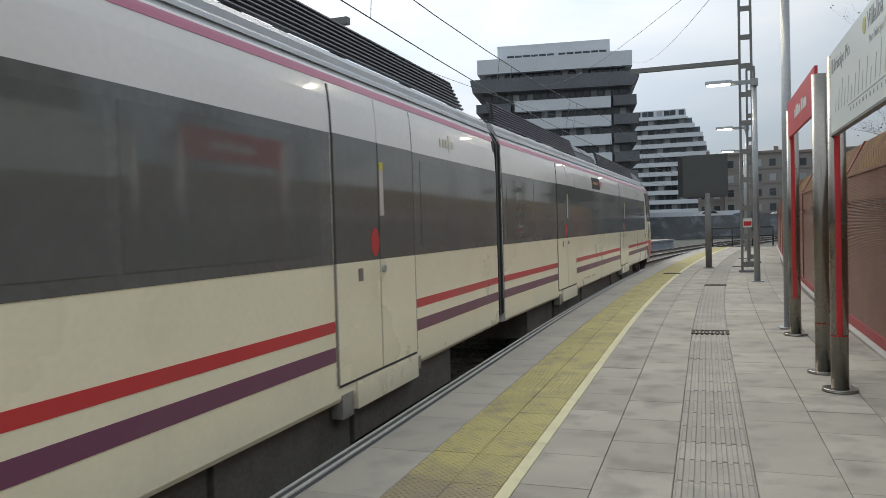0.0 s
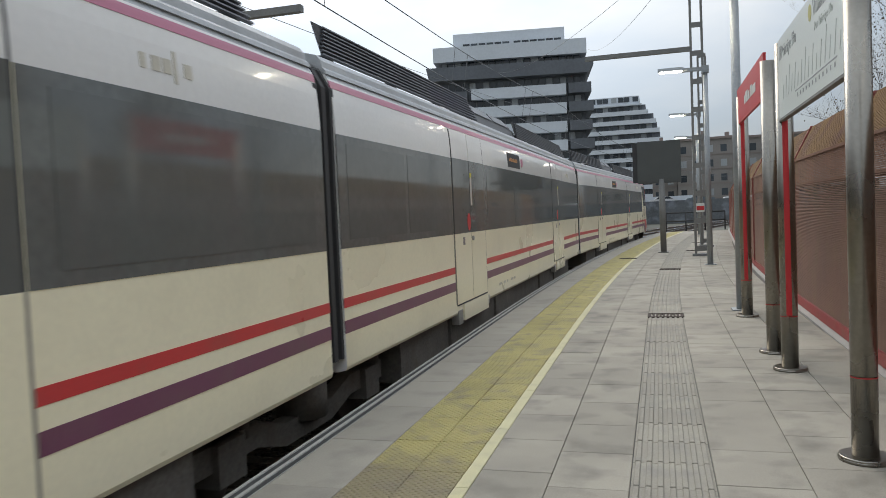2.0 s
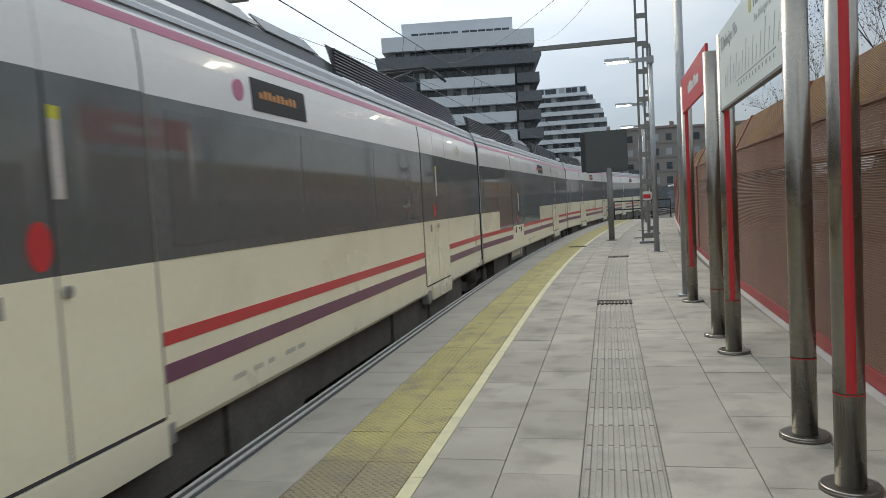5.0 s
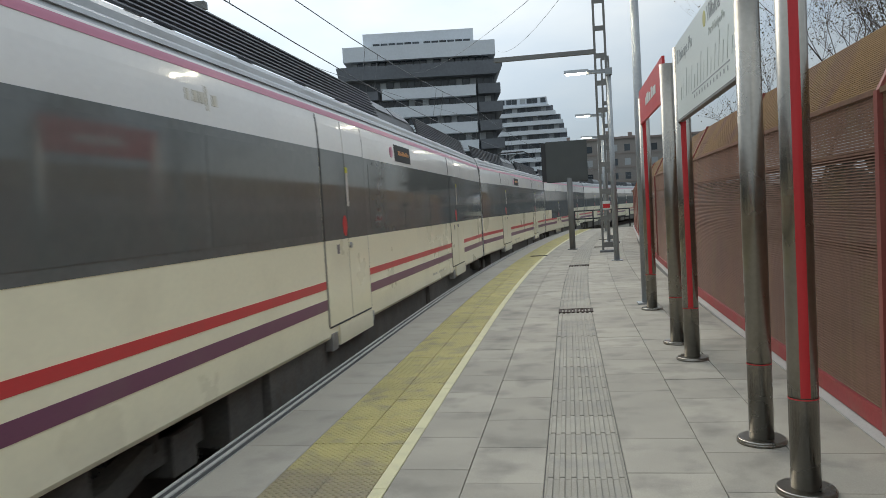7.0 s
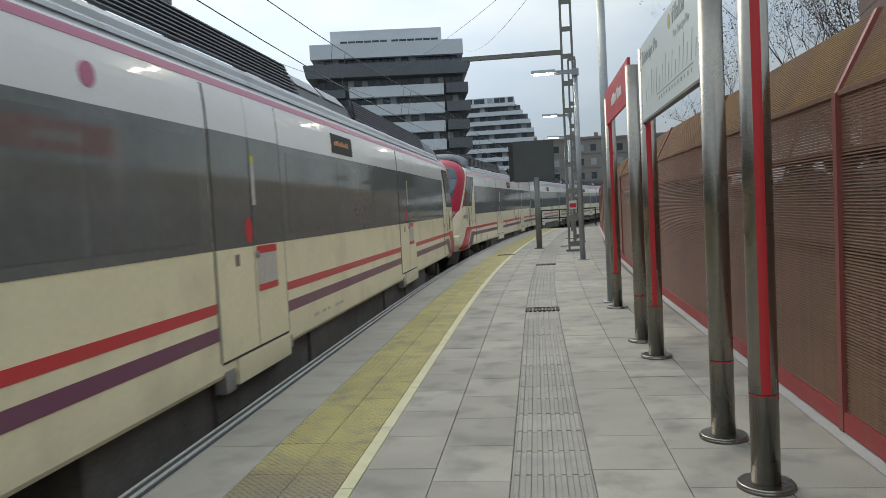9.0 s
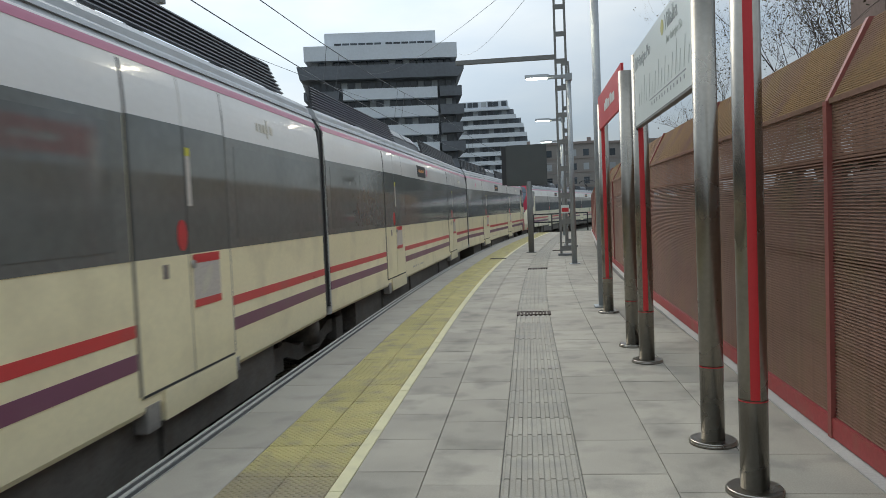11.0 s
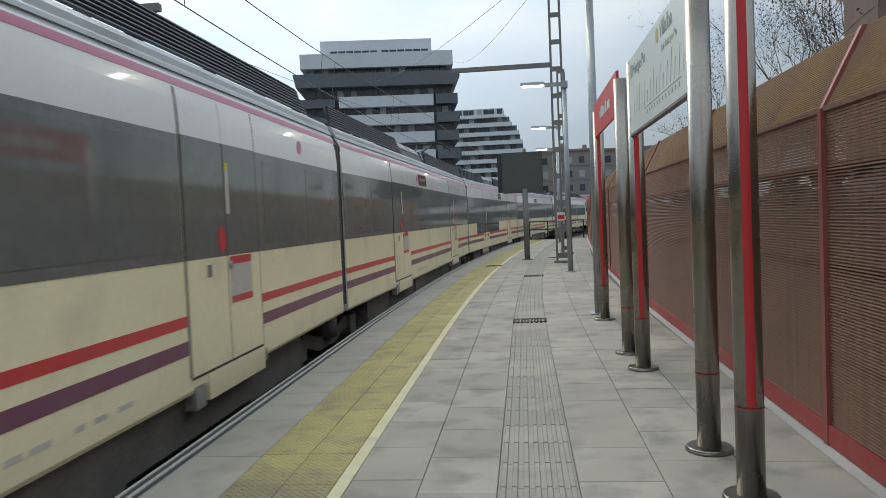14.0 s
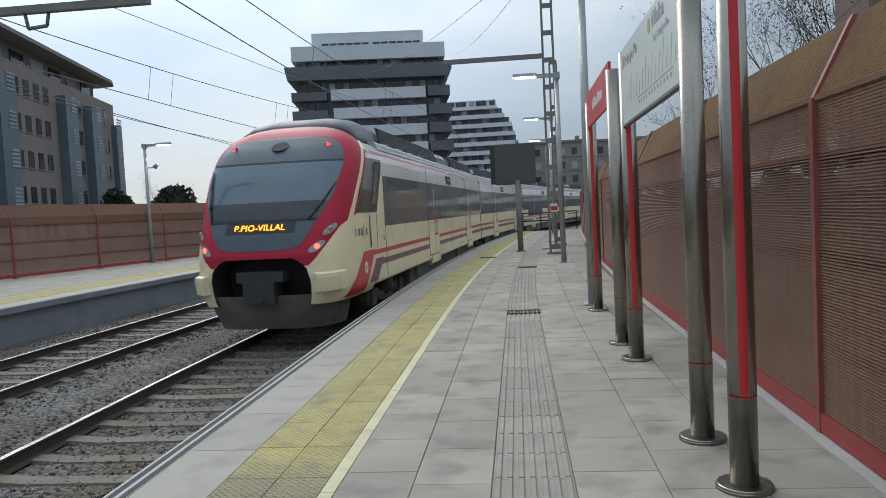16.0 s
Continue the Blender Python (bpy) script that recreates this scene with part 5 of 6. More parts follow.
    cheek = [0.765, 0.79, 0.82, 0.86, 0.90]
    patch(bm, cheek, ring_edge, lambda z: lerp_table(mouth, z), lambda f, z: nose_at(f, z, 0.006), 6)
    patch(bm, cheek, lambda z: math.pi - lerp_table(mouth, z), lambda z: math.pi - ring_edge(z), lambda f, z: nose_at(f, z, 0.006), 6)
    part("red_surround", bm, CARMINE, car, "crimson surround of the windscreen", smooth=True)
    bm = bmesh.new()
    patch(bm, [1.04, 1.05, 1.06, 1.08, 1.10, 1.13, 1.18, 1.24] + span(1.3, 2.9, 16) + [2.95, 3.0, 3.03, 3.06, 3.09, 3.11, 3.12], lambda z: lerp_table(fb, z), lambda z: math.pi - lerp_table(fb, z), lambda f, z: nose_at(f, z, 0.012), 40)
    part("front_mask", bm, MASK, car, "black front mask", smooth=True)
    bm = bmesh.new()
    patch(bm, span(1.56, 2.62, 12), pane_edge, lambda z: math.pi - pane_edge(z), lambda f, z: nose_at(f, z, 0.02), 36)
    screen = part("windscreen", bm, GLASS_SKY, car, "curved windscreen coloured like the sky it reflects", smooth=True)
    # dark strip painted where the sky reflection ends and the dash shows
    bm = bmesh.new()
    patch(bm, span(1.58, 1.88, 4), lambda z: pane_edge(z) + 0.02, lambda z: math.pi - pane_edge(z) - 0.02, lambda f, z: nose_at(f, z, 0.025), 36)
    part("dash_shade", bm, DASH, screen, "dark strip for the dash seen through the windscreen", smooth=True)
    bm = bmesh.new()
    patch(bm, span(1.545, 1.575, 2), pane_edge, lambda z: math.pi - pane_edge(z), lambda f, z: nose_at(f, z, 0.026), 36)
    part("screen_edge", bm, RUBBER, screen, "black lower edge of the windscreen")
    bm = bmesh.new()
    patch(bm, span(2.60, 2.63, 2), pane_edge, lambda z: math.pi - pane_edge(z), lambda f, z: nose_at(f, z, 0.026), 36)
    part("screen_edge", bm, RUBBER, screen, "black upper edge of the windscreen")
    bm = bmesh.new()
    deep = Vector((0, 0.75, 0))
    for e in (0, 1):
        edge = lambda z: nose_at(math.pi - lerp_table(mouth, z) if e else lerp_table(mouth, z), z, -0.002)
        patch(bm, low, lambda z: 0.0, lambda z: 1.0, lambda k, z: edge(z) - deep * k, 4)
    rim = lambda f: nose_at(f, 0.90, -0.002)
    patch(bm, [0.0, 0.5, 1.0], lambda z: 1.36, lambda z: math.pi - 1.36, lambda f, k: rim(f) - deep * k, 12)
    patch(bm, low, lambda z: lerp_table(mouth, z), lambda z: math.pi - lerp_table(mouth, z), lambda f, z: nose_at(f, z, -0.002) - deep, 12)
    part("coupler_recess", bm, RUBBER, car, "black coupler recess")
    tip = lerp_table(DEPTHS, 0.5) + NOSE_Y
    bm = bmesh.new()
    box(bm, -0.42, 0.42, tip - 0.35, tip - 0.02, 0.50, 0.68)
    box(bm, -0.28, 0.28, tip - 0.35, tip + 0.06, 0.14, 0.50)
    tube(bm, (0, tip - 0.1, 0.24), (0, tip + 0.1, 0.24), 0.1, seg=14)
    bmesh.ops.bevel(bm, geom=[e for e in bm.edges if len(e.link_faces) == 2 and e.calc_face_angle(0) > 1.4], offset=0.015, segments=1, affect="EDGES")
    part("coupler", bm, RUBBER, car, "dark automatic coupler")
    for sg in (0, 1):
        mir = (lambda f: f) if sg else (lambda f: math.pi - f)
        bm = bmesh.new()
        turn = (lambda f: f) if sg else (lambda f: math.pi - f)
        swell = lambda f: max(0.0, min(1.0, (1.08 - turn(f)) / 0.03, (turn(f) - 0.42) / 0.34))
        patch(bm, [0.30, 0.305, 0.42, 0.54, 0.61, 0.64], lambda z: mir(0.42), lambda z: mir(1.08), lambda f, z: nose_at(f, z, 0.006 + swell(f) * (0.0 if z < 0.302 else 0.085 if z < 0.56 else 0.075 if z < 0.62 else 0.0)), 22)
        for q in bm.faces:
            q.smooth = False
        part("corner_bumper", bm, CREAM, car, "cream corner bumper")
        for f, z, r, mat, name, lab in ((1.02, 1.08, 0.052, TAIL_HOT, "tail_light", "lit red tail lamp"), (0.80, 1.36, 0.06, STEEL_T, "headlight", "grey unlit headlamp"), (1.05, 2.92, 0.05, TAIL, "top_light", "lit red upper lamp")):
            c = nose_at(mir(f), z, 0.012)
            nrm = (nose_at(mir(f), z, 1.0) - nose_at(mir(f), z, 0.0)).normalized()
            bm = bmesh.new()
            if name == "top_light":
                tube(bm, c - nrm * 0.03, c + nrm * 0.012, r * 1.35, r * 1.15, 20)
            else:
                oval = lambda q: 0.095 * math.sqrt(max(0.0, 1 - ((q - z) / 0.105) ** 2)) + 0.004
                patch(bm, span(z - 0.105, z + 0.105, 10), lambda q: mir(f - (q - z) * 0.9 - oval(q)), lambda q: mir(f - (q - z) * 0.9 + oval(q)), lambda g, q: nose_at(g, q, 0.018), 6)
            lamp = part(name, bm, MASK if name == "top_light" else LAMP_SHELL, car, lab)
            bm = bmesh.new()
            tube(bm, c + nrm * 0.008, c + nrm * 0.024, r, r * 0.7, 20)
            part("lens", bm, mat, lamp, "lens")
    c = nose_at(math.pi / 2, 2.93, 0.014)
    nrm = Vector((0, 0.55, 0.83))
    bm = bmesh.new()
    tube(bm, c, c + nrm * 0.012, 0.17, 0.165, 26)
    part("round_emblem", bm, RUBBER, car, "dark round emblem")
    bm = bmesh.new()
    patch(bm, span(1.34, 1.56, 3), lambda z: 1.35, lambda z: math.pi - 1.35, lambda f, z: nose_at(f, z, 0.02), 16)
    disp = part("front_display", bm, RUBBER, car, "black front destination display")
    y = nose_at(math.pi / 2, 1.38, 0.03).y
    words("display_text", "P.PIO-VILLAL", 0.165, AMBER, disp, Matrix.Translation((0, y + 0.012, 1.39)) @ Euler((radians(62), 0, radians(180))).to_matrix().to_4x4(), "amber dot lettering", "CENTER")
    for f0, f1, z1 in ((math.pi - 1.12, math.pi - 0.84, 2.5), (1.20, 0.80, 2.2)):
        bm = bmesh.new()
        for p, q, r in ((0.0, 1.0, 0.013), (0.25, 0.98, 0.02)):
            ends = [nose_at(f0 + (f1 - f0) * k, 1.55 + (z1 - 1.55) * k, 0.05) for k in (p, (p + q) / 2, q)]
            tube(bm, ends[0], ends[1], r, seg=6)
            tube(bm, ends[1], ends[2], r, r * 0.8, seg=6)
        part("wiper", bm, RUBBER, car, "black wiper")
    # skirt and plough below the nose
    bm = bmesh.new()
    patch(bm, span(-0.36, 0.26, 3), lambda z: 0.25, lambda z: math.pi - 0.25, lambda f, z: nose_at(f, z, -0.05), 24)
    part("plough", bm, UNDER, car, "dark plough below the nose")
    under(car, 1.95 + push, 16.3)
    bellows(car, push)
    add_bogie(car, 18.2)
    add_roof(car, 0.7 + push, 18.3, (7.4 + push, 10.1 + push))
    bm = bmesh.new()
    hood = [(1.31, 3.0), (1.25, 3.13), (1.13, 3.27), (0.95, 3.35), (0.55, 3.39)]
    hood = hood + [(-x, z) for x, z in reversed(hood)]
    rows = [[(x * w, y, 3.0 + (z - 3.0) * k) for x, z in hood] for y, w, k in ((17.7, 0.86, 1.58), (18.4, 0.87, 1.66), (19.2, 0.90, 1.66), (19.85, 0.94, 1.55), (20.3, 0.97, 1.28), (20.55, 0.985, 0.9))]
    loft(bm, rows, smooth=True)
    part("front_fairing", bm, SCREEN_R, car, "dark roof fairing behind the nose")
    return car


# arc length of the first articulation every half second
TRAVEL = [10.6, 13.66, 16.84, 20.22, 23.96, 27.83, 31.98, 36.51, 41.40, 46.44, 51.82, 57.44, 63.28, 69.3, 75.46, 81.74, 88.11, 94.52, 100.96, 107.41, 113.82, 120.21, 126.53, 132.8, 139.01, 145.14, 151.22, 157.24, 163.21, 169.15, 175.25, 181.09, 186.91]
UNIT = 98.5
PUSH = 0.45                        # the leading cab cars stand this much further back


def build_train():
    cars = []
    lead = cab_car("cream cab car with crimson nose, red and purple stripes", push=PUSH)
    last = cab_car("cream cab car with crimson nose, coupled to the next unit")
    second = middle_car("cream train car with black window band and red stripe", badge=1)
    middle = middle_car("cream low-floor train car with deep windows and step-free door", low=True)
    fourth = middle_car("cream train car with pantograph gear on its roof", pantograph=True)
    lead2 = cab_car("dusty cream cab car with crimson nose, coupled at its front", poster=True, push=PUSH)
    last2 = cab_car("dusty cream cab car with lit red tail lamps", poster=True)
    second2 = middle_car("dusty cream train car with red and purple stripes", poster=True, badge=1)
    middle2 = middle_car("dusty cream low-floor train car with deep windows", low=True, poster=True)
    fourth2 = middle_car("dusty cream train car carrying a raised pantograph", poster=True, pantograph=True)
    for c in (lead2, second2, middle2, fourth2, last2):
        for o in c.children_recursive:
            if o.type == "MESH":
                for k, m in enumerate(o.data.materials):
                    for clean, dusty in ((CREAM, CREAM_DUSTY), (BAND, BAND_DUSTY), (PANE, PANE_DUSTY), (FAIRING, FAIRING_PALE)):
                        if m is clean:
                            o.data.materials[k] = dusty
    for unit, (c1, c2, c3, c4, tail) in enumerate(((lead, second, middle, fourth, last), (lead2, second2, middle2, fourth2, last2))):
        base = -UNIT * unit
        # lamps stay dark on the coupled noses
        for o in (c1 if unit else tail).children_recursive:
            if o.name.startswith("lens") and o.parent.name.startswith(("tail_light", "top_light")):
                o.data = o.data.copy()
                o.data.materials[0] = LAMP_SHELL
                tagged(o.parent, "unlit lamp on the coupled nose")
        cars.append((c1, base - PUSH, CAB, 1))
        cars.append((c2, base - CAR, CAR, 1))
        cars.append((c3, base - 2 * CAR, CAR, 1))
        cars.append((c4, base - 3 * CAR, CAR, 1))
        cars.append((tail, base - 3 * CAR, CAB, -1))
    return cars


TRAIN = build_train()


def motions():
    for car, offset, length, way in TRAIN:
        rows = []
        for k, s in enumerate(TRAVEL):
            x0, y0, _ = along(CENTRE, s + offset)
            reach = min(length, 18.2)
            x1, y1, _ = along(CENTRE, s + offset + way * reach)
            rows.append((k * 0.5, pose(x0, y0, 0, 0, 0, math.degrees(math.atan2(-(x1 - x0), y1 - y0)))))
        walk(car, rows)


# ---- buildings ----
def window_row(parent, name, y, z, xs, w, h, mat, depth=0.12):
    for x in xs:
        bm = bmesh.new()
        box(bm, x - w / 2, x + w / 2, y - depth, y, z, z + h)
        part(name, bm, mat, parent)


def tower():
    """Charcoal block of flats with white parapet bands."""
    ob = thing("apartment_tower", "charcoal apartment tower with white parapet bands", "building", m=pose(-21.3, 113.0, -1.0, 0, 0, 9.0))
    bm = bmesh.new()
    box(bm, -11.0, 11.2, 1.0, 20, 0, 25.0)
    part("wall", bm, F_DARK, ob)
    bm = bmesh.new()
    box(bm, -8.5, 8.5, 1.6, 18, 25.2, 30.4)
    part("penthouse", bm, F_WHITE, ob)
    bm = bmesh.new()
    box(bm, -11.5, 11.6, -0.3, 20, 25.9, 28.1)
    part("white_parapet", bm, F_WHITE, ob)
    for k in range(12):
        bm = bmesh.new()
        x = -7.0 + k * 1.22 + (0.5 if k > 5 else 0)
        box(bm, x, x + 1.05, 1.46, 1.6, 28.12, 28.8)
        part("penthouse_window", bm, F_GLASS, ob)
    for x in (-3.2, 1.5):
        bm = bmesh.new()
        box(bm, x - 0.8, x + 0.8, 5, 6.5, 30.4, 31.0)
        part("roof_vent", bm, F_DARK, ob)
    bm = bmesh.new()
    rows = [[(-12.2, y, 23.0), (-12.6, y, 25.0), (12.5, y, 25.0), (12.5, y, 24.0), (11.6, y, 22.9)] for y in (-0.9, 19)]
    loft(bm, rows)
    part("dark_balcony", bm, F_DARK, ob)
    for k in range(8):
        z = 19.9 - 2.78 * k
        if z < 0:
            break
        bm = bmesh.new()
        box(bm, -5.9 + 0.3 * (k % 2), 8.4, -0.5, 0.9, z, z + 1.62)
        part("white_balcony", bm, F_WHITE, ob)
        bm = bmesh.new()
        box(bm, 8.75, 12.1 + 0.25 * (k % 2), -0.6, 14, z + 0.15, z + 1.65)
        part("dark_balcony", bm, F_DARK, ob)
        bm = bmesh.new()
        box(bm, -11.8, -6.5, -0.3, 14, z + 0.1, z + 1.4)
        part("dark_balcony", bm, F_DARK, ob)
    for k in range(9):
        z = 24.85 if k == 0 else 21.6 - 2.78 * (k - 1)
        if z < 0.3:
            break
        for i in range(20):
            x = -10.4 + i * 1.06
            bm = bmesh.new()
            box(bm, x, x + 0.9, 0.86, 1.0, z, z + 1.05)
            win = part("window", bm, F_BLIND if (i * 7 + k * 5) % 11 in (0, 3) else F_GLASS, ob)
    return ob


def terraces():
    """White stepped block further off."""
    ob = thing("terraced_block", "white stepped apartment block with long balcony bands", "building", m=pose(-8.0, 222.0, -1.0))
    rights = [3.9, 5.6, 7.7, 8.6, 9.4, 8.8]
    for k in range(13):
        z = 31.7 - 2.66 * k
        if z < -1:
            break
        right = rights[min(k, 5)]
        bm = bmesh.new()
        box(bm, -14, right - 0.7, 1.0, 16, z, z + 2.66)
        part("storey", bm, F_WHITE if k == 0 else F_DARK, ob)
        bm = bmesh.new()
        box(bm, -14, right, -0.6, 16, z - 0.2, z + (1.0 if k else 0.2))
        part("balcony_band", bm, F_WHITE, ob)
        for i in range(10):
            x = -13.0 + i * 2.0 + (0.4 if i % 3 else 0)
            if x + 1.5 < right - 0.8:
                bm = bmesh.new()
                box(bm, x, x + 1.5, 0.86, 1.0, z + 1.02, z + 2.4)
                part("window", bm, F_GLASS if (i + k) % 4 else F_BLIND, ob)
    return ob


def brown_block():
    """Long brown brick flats with blue-grey glazed bays."""
    a, b = Vector((-38.5, 45.0)), Vector((-46.9, 85.0))
    d = b - a
    ob = thing("brown_flats", "brown brick flats with blue-grey glazed bays and curved roof", "building", m=pose(a.x, a.y, -1.0, 0, 0, -math.degrees(math.atan2(d.x, d.y)) + 0))
    L = d.length
    bm = bmesh.new()
    box(bm, -16, 0, 0, L, 0, 16.9)
    part("wall", bm, F_BRICK, ob)
    bm = bmesh.new()
    box(bm, -15, -1.6, 0, L - 1.5, 16.9, 19.1)
    part("attic", bm, F_BEIGE, ob)
    bm = bmesh.new()
    out = [(-15, 0), (0.5, 0), (0.7, L - 2.0), (0.2, L + 0.2), (-1.6, L + 1.0), (-15, L + 1.0)]
    rows = [[(x, y, z) for x, y in out] for z in (19.1, 19.45)]
    loft(bm, rows)
    part("roof_edge", bm, F_BEIGE, ob, "grey curved roof edge")
    for k in range(7):
        bm = bmesh.new()
        y = L - 3 - k * 4.2
        box(bm, -1.6, -1.48, y - 2.6, y, 17.3, 18.7)
        part("attic_window", bm, F_BLIND if k % 2 else F_GLASS, ob)
    bays = (L - 8.5, L - 15.5, L - 29)
    for yb in bays:
        bm = bmesh.new()
        box(bm, 0, 0.9, yb - 1.5, yb + 1.5, 0, 15.4)
        bay = part("glazed_bay", bm, F_STEEL, ob, "blue-grey glazed bay")
        for k in range(5):
            bm = bmesh.new()
            for j in range(5):
                box(bm, 0.9, 0.96, yb - 0.2, yb + 1.2, 1.6 + 3.1 * k + j * 0.32, 1.78 + 3.1 * k + j * 0.32)
            part("louvre_panel", bm, F_BLIND, bay)
    bm = bmesh.new()
    box(bm, -0.5, 0.6, L - 1.2, L + 0.8, 0, 14.4)
    corner = part("corner_bay", bm, F_STEEL, ob, "blue-grey corner bay")
    for k in range(5):
        bm = bmesh.new()
        for j in range(5):
            box(bm, 0.6, 0.66, L - 1.0, L + 0.6, 1.6 + 3.05 * k + j * 0.3, 1.76 + 3.05 * k + j * 0.3)
        part("louvre_panel", bm, F_BLIND, corner)
    for k in range(6):
        z = 1.9 + 3.1 * k
        if z > 15.5:
            break
        for i in range(16):
            y = L - 2.9 - i * 2.05
            if min(abs(y - q) for q in bays) < 2.2 or y < 1:
                continue
            bm = bmesh.new()
            box(bm, -0.02, 0.05, y - 0.55, y + 0.55, z, z + 1.45)
            win = part("window", bm, F_GLASS, ob)
            bm = bmesh.new()
            box(bm, 0.0, 0.09, y - 0.65, y + 0.65, z - 0.1, z)
            part("sill", bm, F_BEIGE, win)
    return ob


def beige_block(x, y, w, h, floors, turn, label):
    ob = thing("beige_flats", label, "building", "far apartment blocks", m=pose(x, y, -1, 0, 0, turn))
    bm = bmesh.new()
    box(bm, 0, w, 0, 12, 0, h)
    part("wall", bm, F_BEIGE, ob)
    bm = bmesh.new()
    box(bm, -0.3, w + 0.3, -0.3, 12, h, h + 0.5)
    box(bm, w * 0.3, w * 0.42, 3, 6, h, h + 2.2)
    box(bm, w * 0.7, w * 0.76, 3, 6, h, h + 1.6)
    part("roof", bm, F_BRICK, ob)
    n = int(w / 2.7)
    for k in range(floors):
        for i in range(n):
            bm = bmesh.new()
            xx = 0.7 + i * w / n
            zz = 1.2 + k * (h - 0.8) / floors
            box(bm, xx, xx + 1.25, -0.06, 0.1, zz, zz + 1.5)
            win = part("window", bm, F_GLASS if (i + k) % 3 else F_BLIND, ob)
        if k:
            bm = bmesh.new()
            box(bm, 0, w, -0.12, 0, k * (h - 0.8) / floors + 0.6, k * (h - 0.8) / floors + 0.75)
            part("string_course", bm, F_BRICK, ob)
    return ob


tower()
terraces()
brown_block()
beige_block(4.0, 175.0, 14.0, 16.6, 5, -8, "beige five-storey flats with small dark windows")
beige_block(18.0, 172.0, 18.0, 16.2, 5, -8, "beige five-storey flats with a low roof")
beige_block(-1.5, 182.0, 5.5, 16.4, 5, -4, "narrow beige flats with blinds")

# retaining wall, parked cars and hedge beyond the platform end
bm = bmesh.new()
box(bm, -40, 60, 0, 0.6, 0, 3.4, pose(-5, 118, -1.1, 0, 0, -4))
tagged(part("retaining_wall", bm, GRAFFITI), "grey concrete retaining wall with blue-white graffiti", "wall", kind="structure")
bm = bmesh.new()
box(bm, -24, 10, 0, 4, 2.0, 4.2, pose(-5, 128, -1.1, 0, 0, -4))
tagged(part("low_shed", bm, F_WHITE), "long low white shed behind the wall", "building", kind="structure")


def parked_car(x, y, z, turn, mat, label):
    ob = thing("parked_car", label, "car", "parked cars", m=pose(x, y, z, 0, 0, turn))
    bm = bmesh.new()
    prof = [(-2.1, 0.35), (-2.15, 0.75), (-1.9, 0.95), (-1.3, 1.02), (-0.7, 1.45), (0.9, 1.47), (1.6, 1.02), (2.1, 0.9), (2.15, 0.4)]
    rows = [[(px, yy, pz) for px, pz in prof] for yy in (-0.85, 0.85)]
    loft(bm, rows)
    part("body", bm, mat, ob)
    bm = bmesh.new()
    rows = [[(px, yy, pz) for px, pz in ((-1.15, 1.05), (-0.65, 1.4), (0.85, 1.42), (1.4, 1.05))] for yy in (-0.87, 0.87)]
    loft(bm, rows)
    part("side_glass", bm, F_GLASS, ob)
    for wx in (-1.35, 1.35):
        bm = bmesh.new()
        tube(bm, (wx, -0.88, 0.33), (wx, 0.88, 0.33), 0.33, seg=16)
        part("wheel", bm, RUBBER, ob)
    return ob


parked_car(0.5, 123.5, 1.6, 4, PAINT_W, "white hatchback parked above the wall")
parked_car(6.0, 123.2, 1.6, 4, F_STEEL, "blue-grey car parked above the wall")
parked_car(11.5, 122.8, 1.6, 4, PAINT_W, "white saloon parked above the wall")
bm = bmesh.new()
box(bm, -40, 60, 0, 14, 0.0, 2.7, pose(-5, 118.6, -1.1, 0, 0, -4))
tagged(part("upper_road", bm, CONCRETE), "grey road behind the retaining wall", "road", kind="structure")


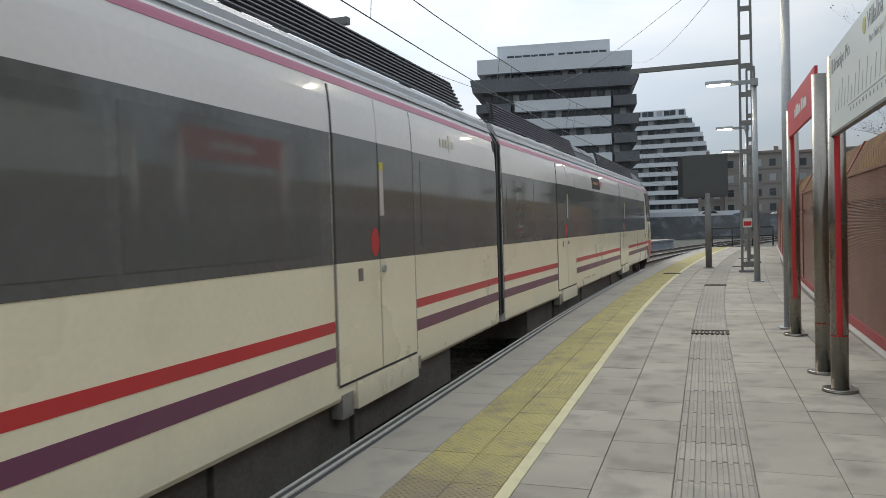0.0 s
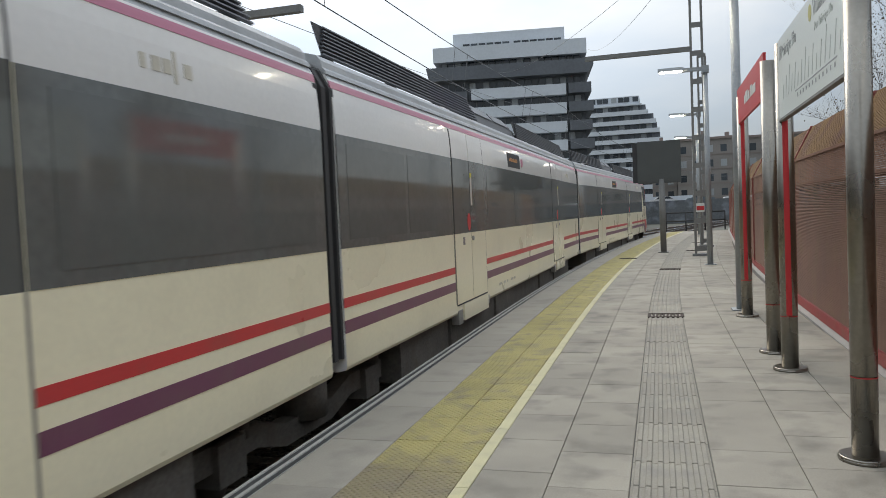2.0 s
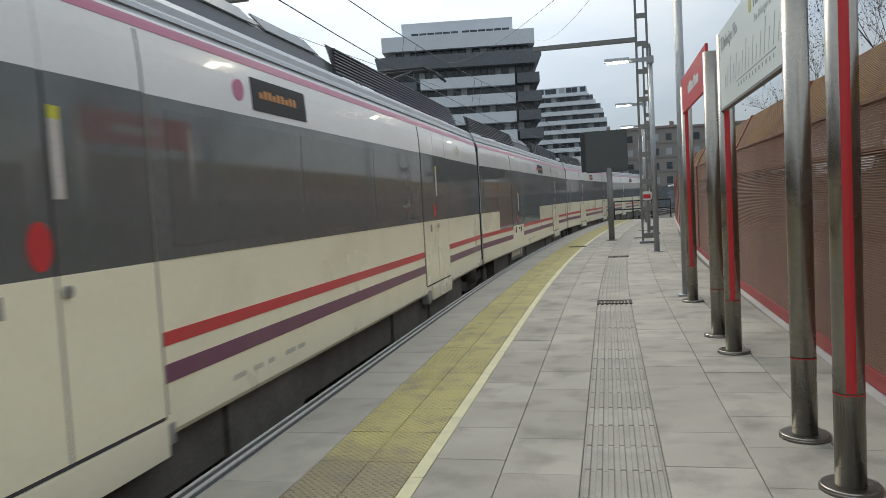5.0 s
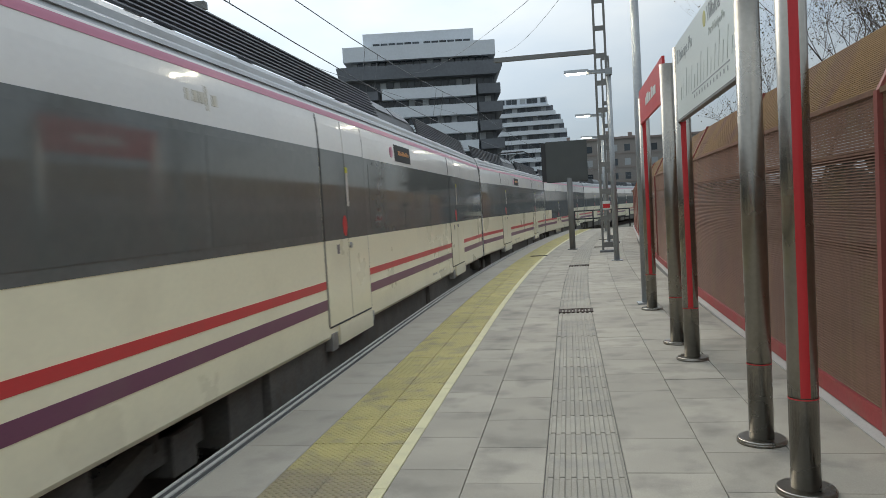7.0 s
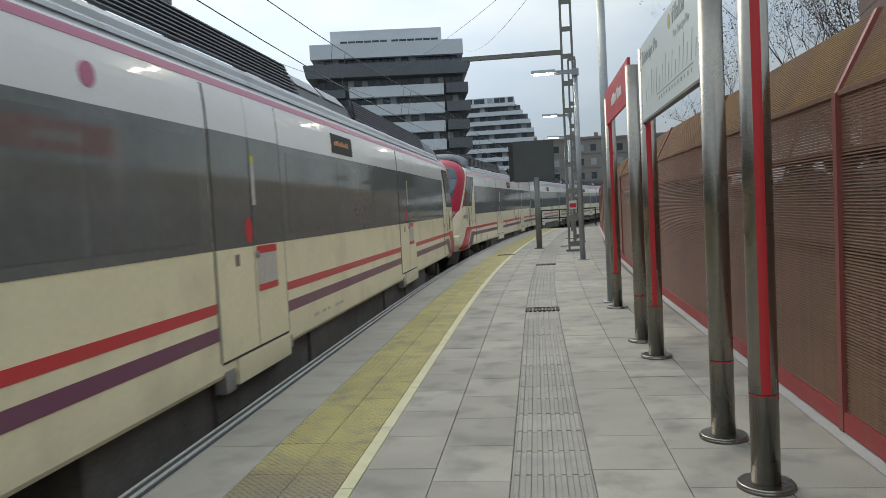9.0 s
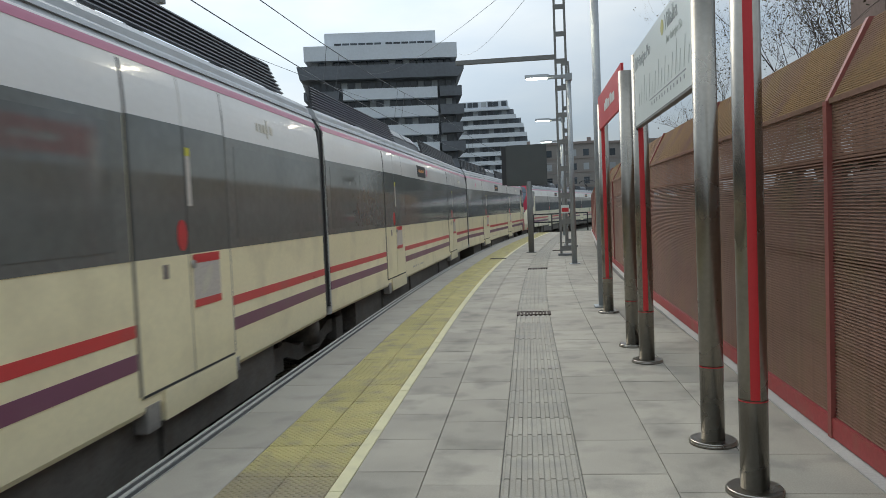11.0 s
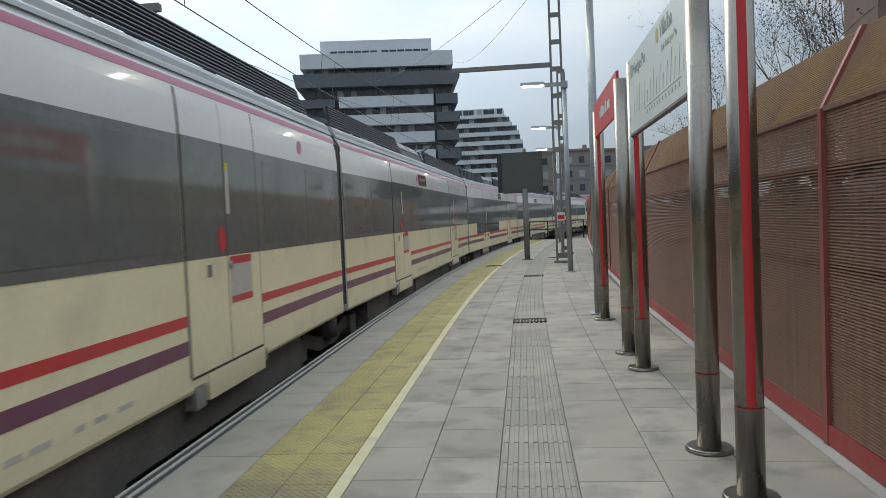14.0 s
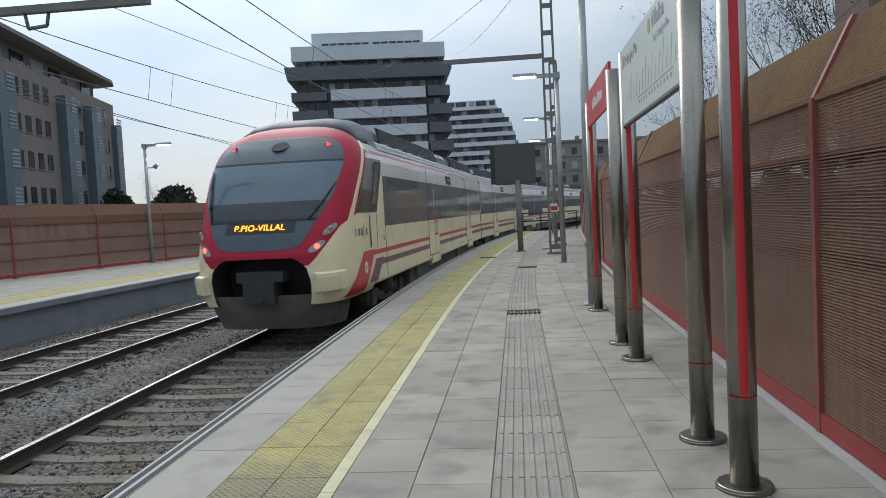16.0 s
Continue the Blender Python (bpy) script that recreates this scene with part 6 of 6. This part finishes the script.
# ---- trees and hedges ----
def bare_tree(x, y, z, height, seed, leaves, label, spread=0.55):
    rnd = random.Random(seed)
    ob = thing("tree", label, "tree", "bare trees", m=pose(x, y, z, 0, 0, rnd.uniform(0, 360)))
    trunk, limbs, leaf_v, leaf_f = bmesh.new(), bmesh.new(), [], []

    def grow(p, d, length, r, depth, bm):
        steps = 3
        for k in range(steps):
            d = (d + Vector((rnd.uniform(-1, 1), rnd.uniform(-1, 1), rnd.uniform(-0.4, 0.8))) * 0.16).normalized()
            q = p + d * (length / steps)
            tube(bm, p, q, r, r * 0.86, 7 if depth < 2 else 3, caps=False)
            r *= 0.86
            p = q
            if depth >= 1 and depth < 5 and rnd.random() < 0.6:
                side = (d + Vector((rnd.uniform(-1, 1), rnd.uniform(-1, 1), rnd.uniform(-0.2, 0.7))) * 0.9).normalized()
                grow(p, side, length * rnd.uniform(0.45, 0.7), r * 0.66, depth + 1, limbs)
            if depth >= 4 and rnd.random() < leaves:
                for _ in range(2):
                    c = p + Vector((rnd.uniform(-1, 1), rnd.uniform(-1, 1), rnd.uniform(-1, 1))) * 0.10
                    a, b = Vector((rnd.uniform(-1, 1), rnd.uniform(-1, 1), rnd.uniform(-1, 1))).normalized() * 0.024, Vector((rnd.uniform(-1, 1), rnd.uniform(-1, 1), rnd.uniform(-1, 1))).normalized() * 0.019
                    k0 = len(leaf_v)
                    leaf_v.extend([c - a, c - b, c + a, c + b])
                    leaf_f.append((k0, k0 + 1, k0 + 2, k0 + 3))
        if depth < 6 - (height < 7.8):
            for _ in range(3 if depth == 0 else 2):
                nd = (d + Vector((rnd.uniform(-1, 1), rnd.uniform(-1, 1), rnd.uniform(-0.1, 0.6))) * spread * 1.3).normalized()
                grow(p, nd, length * rnd.uniform(0.62, 0.85), r * 0.72, depth + 1, limbs)

    grow(Vector((0, 0, 0)), Vector((0, 0, 1)), height * 0.3, height * 0.012, 0, trunk)
    part("trunk", trunk, BARK, ob)
    part("branchwork", limbs, BARK, ob)
    me = bpy.data.meshes.new("leaves")
    me.from_pydata(leaf_v, [], leaf_f)
    me.materials.append(LEAF)
    o = new("leaves", me)
    o.parent = ob
    tagged(o, "sparse dry brown leaves")
    return ob


bare_tree(5.6, 14.5, -1.1, 8.2, 3, 0.22, "bare winter tree with a few dry leaves behind the fence")
bare_tree(6.2, 11.0, -1.1, 8.4, 8, 0.22, "bare winter tree with fine twigs behind the fence")
bare_tree(4.9, 10.4, -1.1, 7.7, 21, 0.22, "slender bare winter tree close behind the fence")
bare_tree(6.0, 19.5, -1.1, 8.0, 12, 0.2, "bare winter tree with dry leaf tufts behind the fence")
def flood_mast(x, y, h):
    ob = thing("flood_mast", "slim far mast with twin floodlights", "lamp post", "far lamps", m=pose(x, y, -1.1))
    bm = bmesh.new()
    tube(bm, (0, 0, 0), (0, 0, h), 0.12, 0.07, 8)
    part("pole", bm, GALV_D, ob)
    for sx in (-0.45, 0.45):
        for zz in (h - 0.1, h - 0.75):
            bm = bmesh.new()
            box(bm, sx - 0.3, sx + 0.3, -0.15, 0.15, zz, zz + 0.4)
            part("floodlight", bm, GALV, ob)


flood_mast(-37.0, 92.0, 9.0)
flood_mast(-29.0, 98.0, 9.0)
bare_tree(-32.0, 66.0, -1.1, 7.5, 5, 0.3, "bare tree beyond the opposite platform")
bare_tree(-33.5, 71.0, -1.1, 7.0, 6, 0.3, "bare tree beyond the opposite platform")


def hedge(name, x0, x1, y0, y1, z0, z1, n, seed, label, size=0.35):
    rnd = random.Random(seed)
    verts, faces = [], []
    for _ in range(n):
        u, v = rnd.random(), rnd.random()
        c = Vector((x0 + (x1 - x0) * u, y0 + (y1 - y0) * v, z0 + (z1 - z0) * rnd.random() * (0.8 + 0.2 * math.sin(u * 9 + v * 4))))
        for _ in range(2):
            a = Vector((rnd.uniform(-1, 1), rnd.uniform(-1, 1), rnd.uniform(-1, 1))).normalized() * size * rnd.uniform(0.5, 1)
            b = Vector((rnd.uniform(-1, 1), rnd.uniform(-1, 1), rnd.uniform(-1, 1))).normalized() * size * 0.6
            k = len(verts)
            verts.extend([c - a, c - b, c + a, c + b])
            faces.append((k, k + 1, k + 2, k + 3))
    me = bpy.data.meshes.new(name)
    me.from_pydata(verts, [], faces)
    me.materials.append(HEDGE)
    return tagged(new(name, me), label, "hedge", kind="stuff")


hedge("hedge_far", -43, -33, 74, 80, -1, 5.6, 7000, 2, "dark clipped evergreens beyond the opposite platform", 0.4)
# unseen scrub, added to darken the gaps between the fence slats
hedge("hedge_side", 2.9, 5.5, -4, 22, -1.1, 2.0, 8000, 4, "dark scrub added behind the rust-red fence to darken its gaps", 0.22)

bank = bmesh.new()
loft(bank, [[(2.3, y, -1.16), (2.6, y, -0.5), (9.0, y, 0.4), (30, y, 0.6), (30, y, -1.16)] for y in (-40, 60)])
tagged(part("bank", bank, GROUND), "earth bank behind the fence", "ground", kind="structure")
bm = bmesh.new()
box(bm, 3.92, 5.4, 8.7, 9.6, -0.6, 7.0)
bmesh.ops.bevel(bm, geom=bm.edges[:], offset=0.02, segments=1, affect="EDGES")
tagged(part("brown_pillar", bm, BRICKCOL), "tall brown plastered pillar behind the fence", "pillar", kind="structure")

lay_platform()
motions()
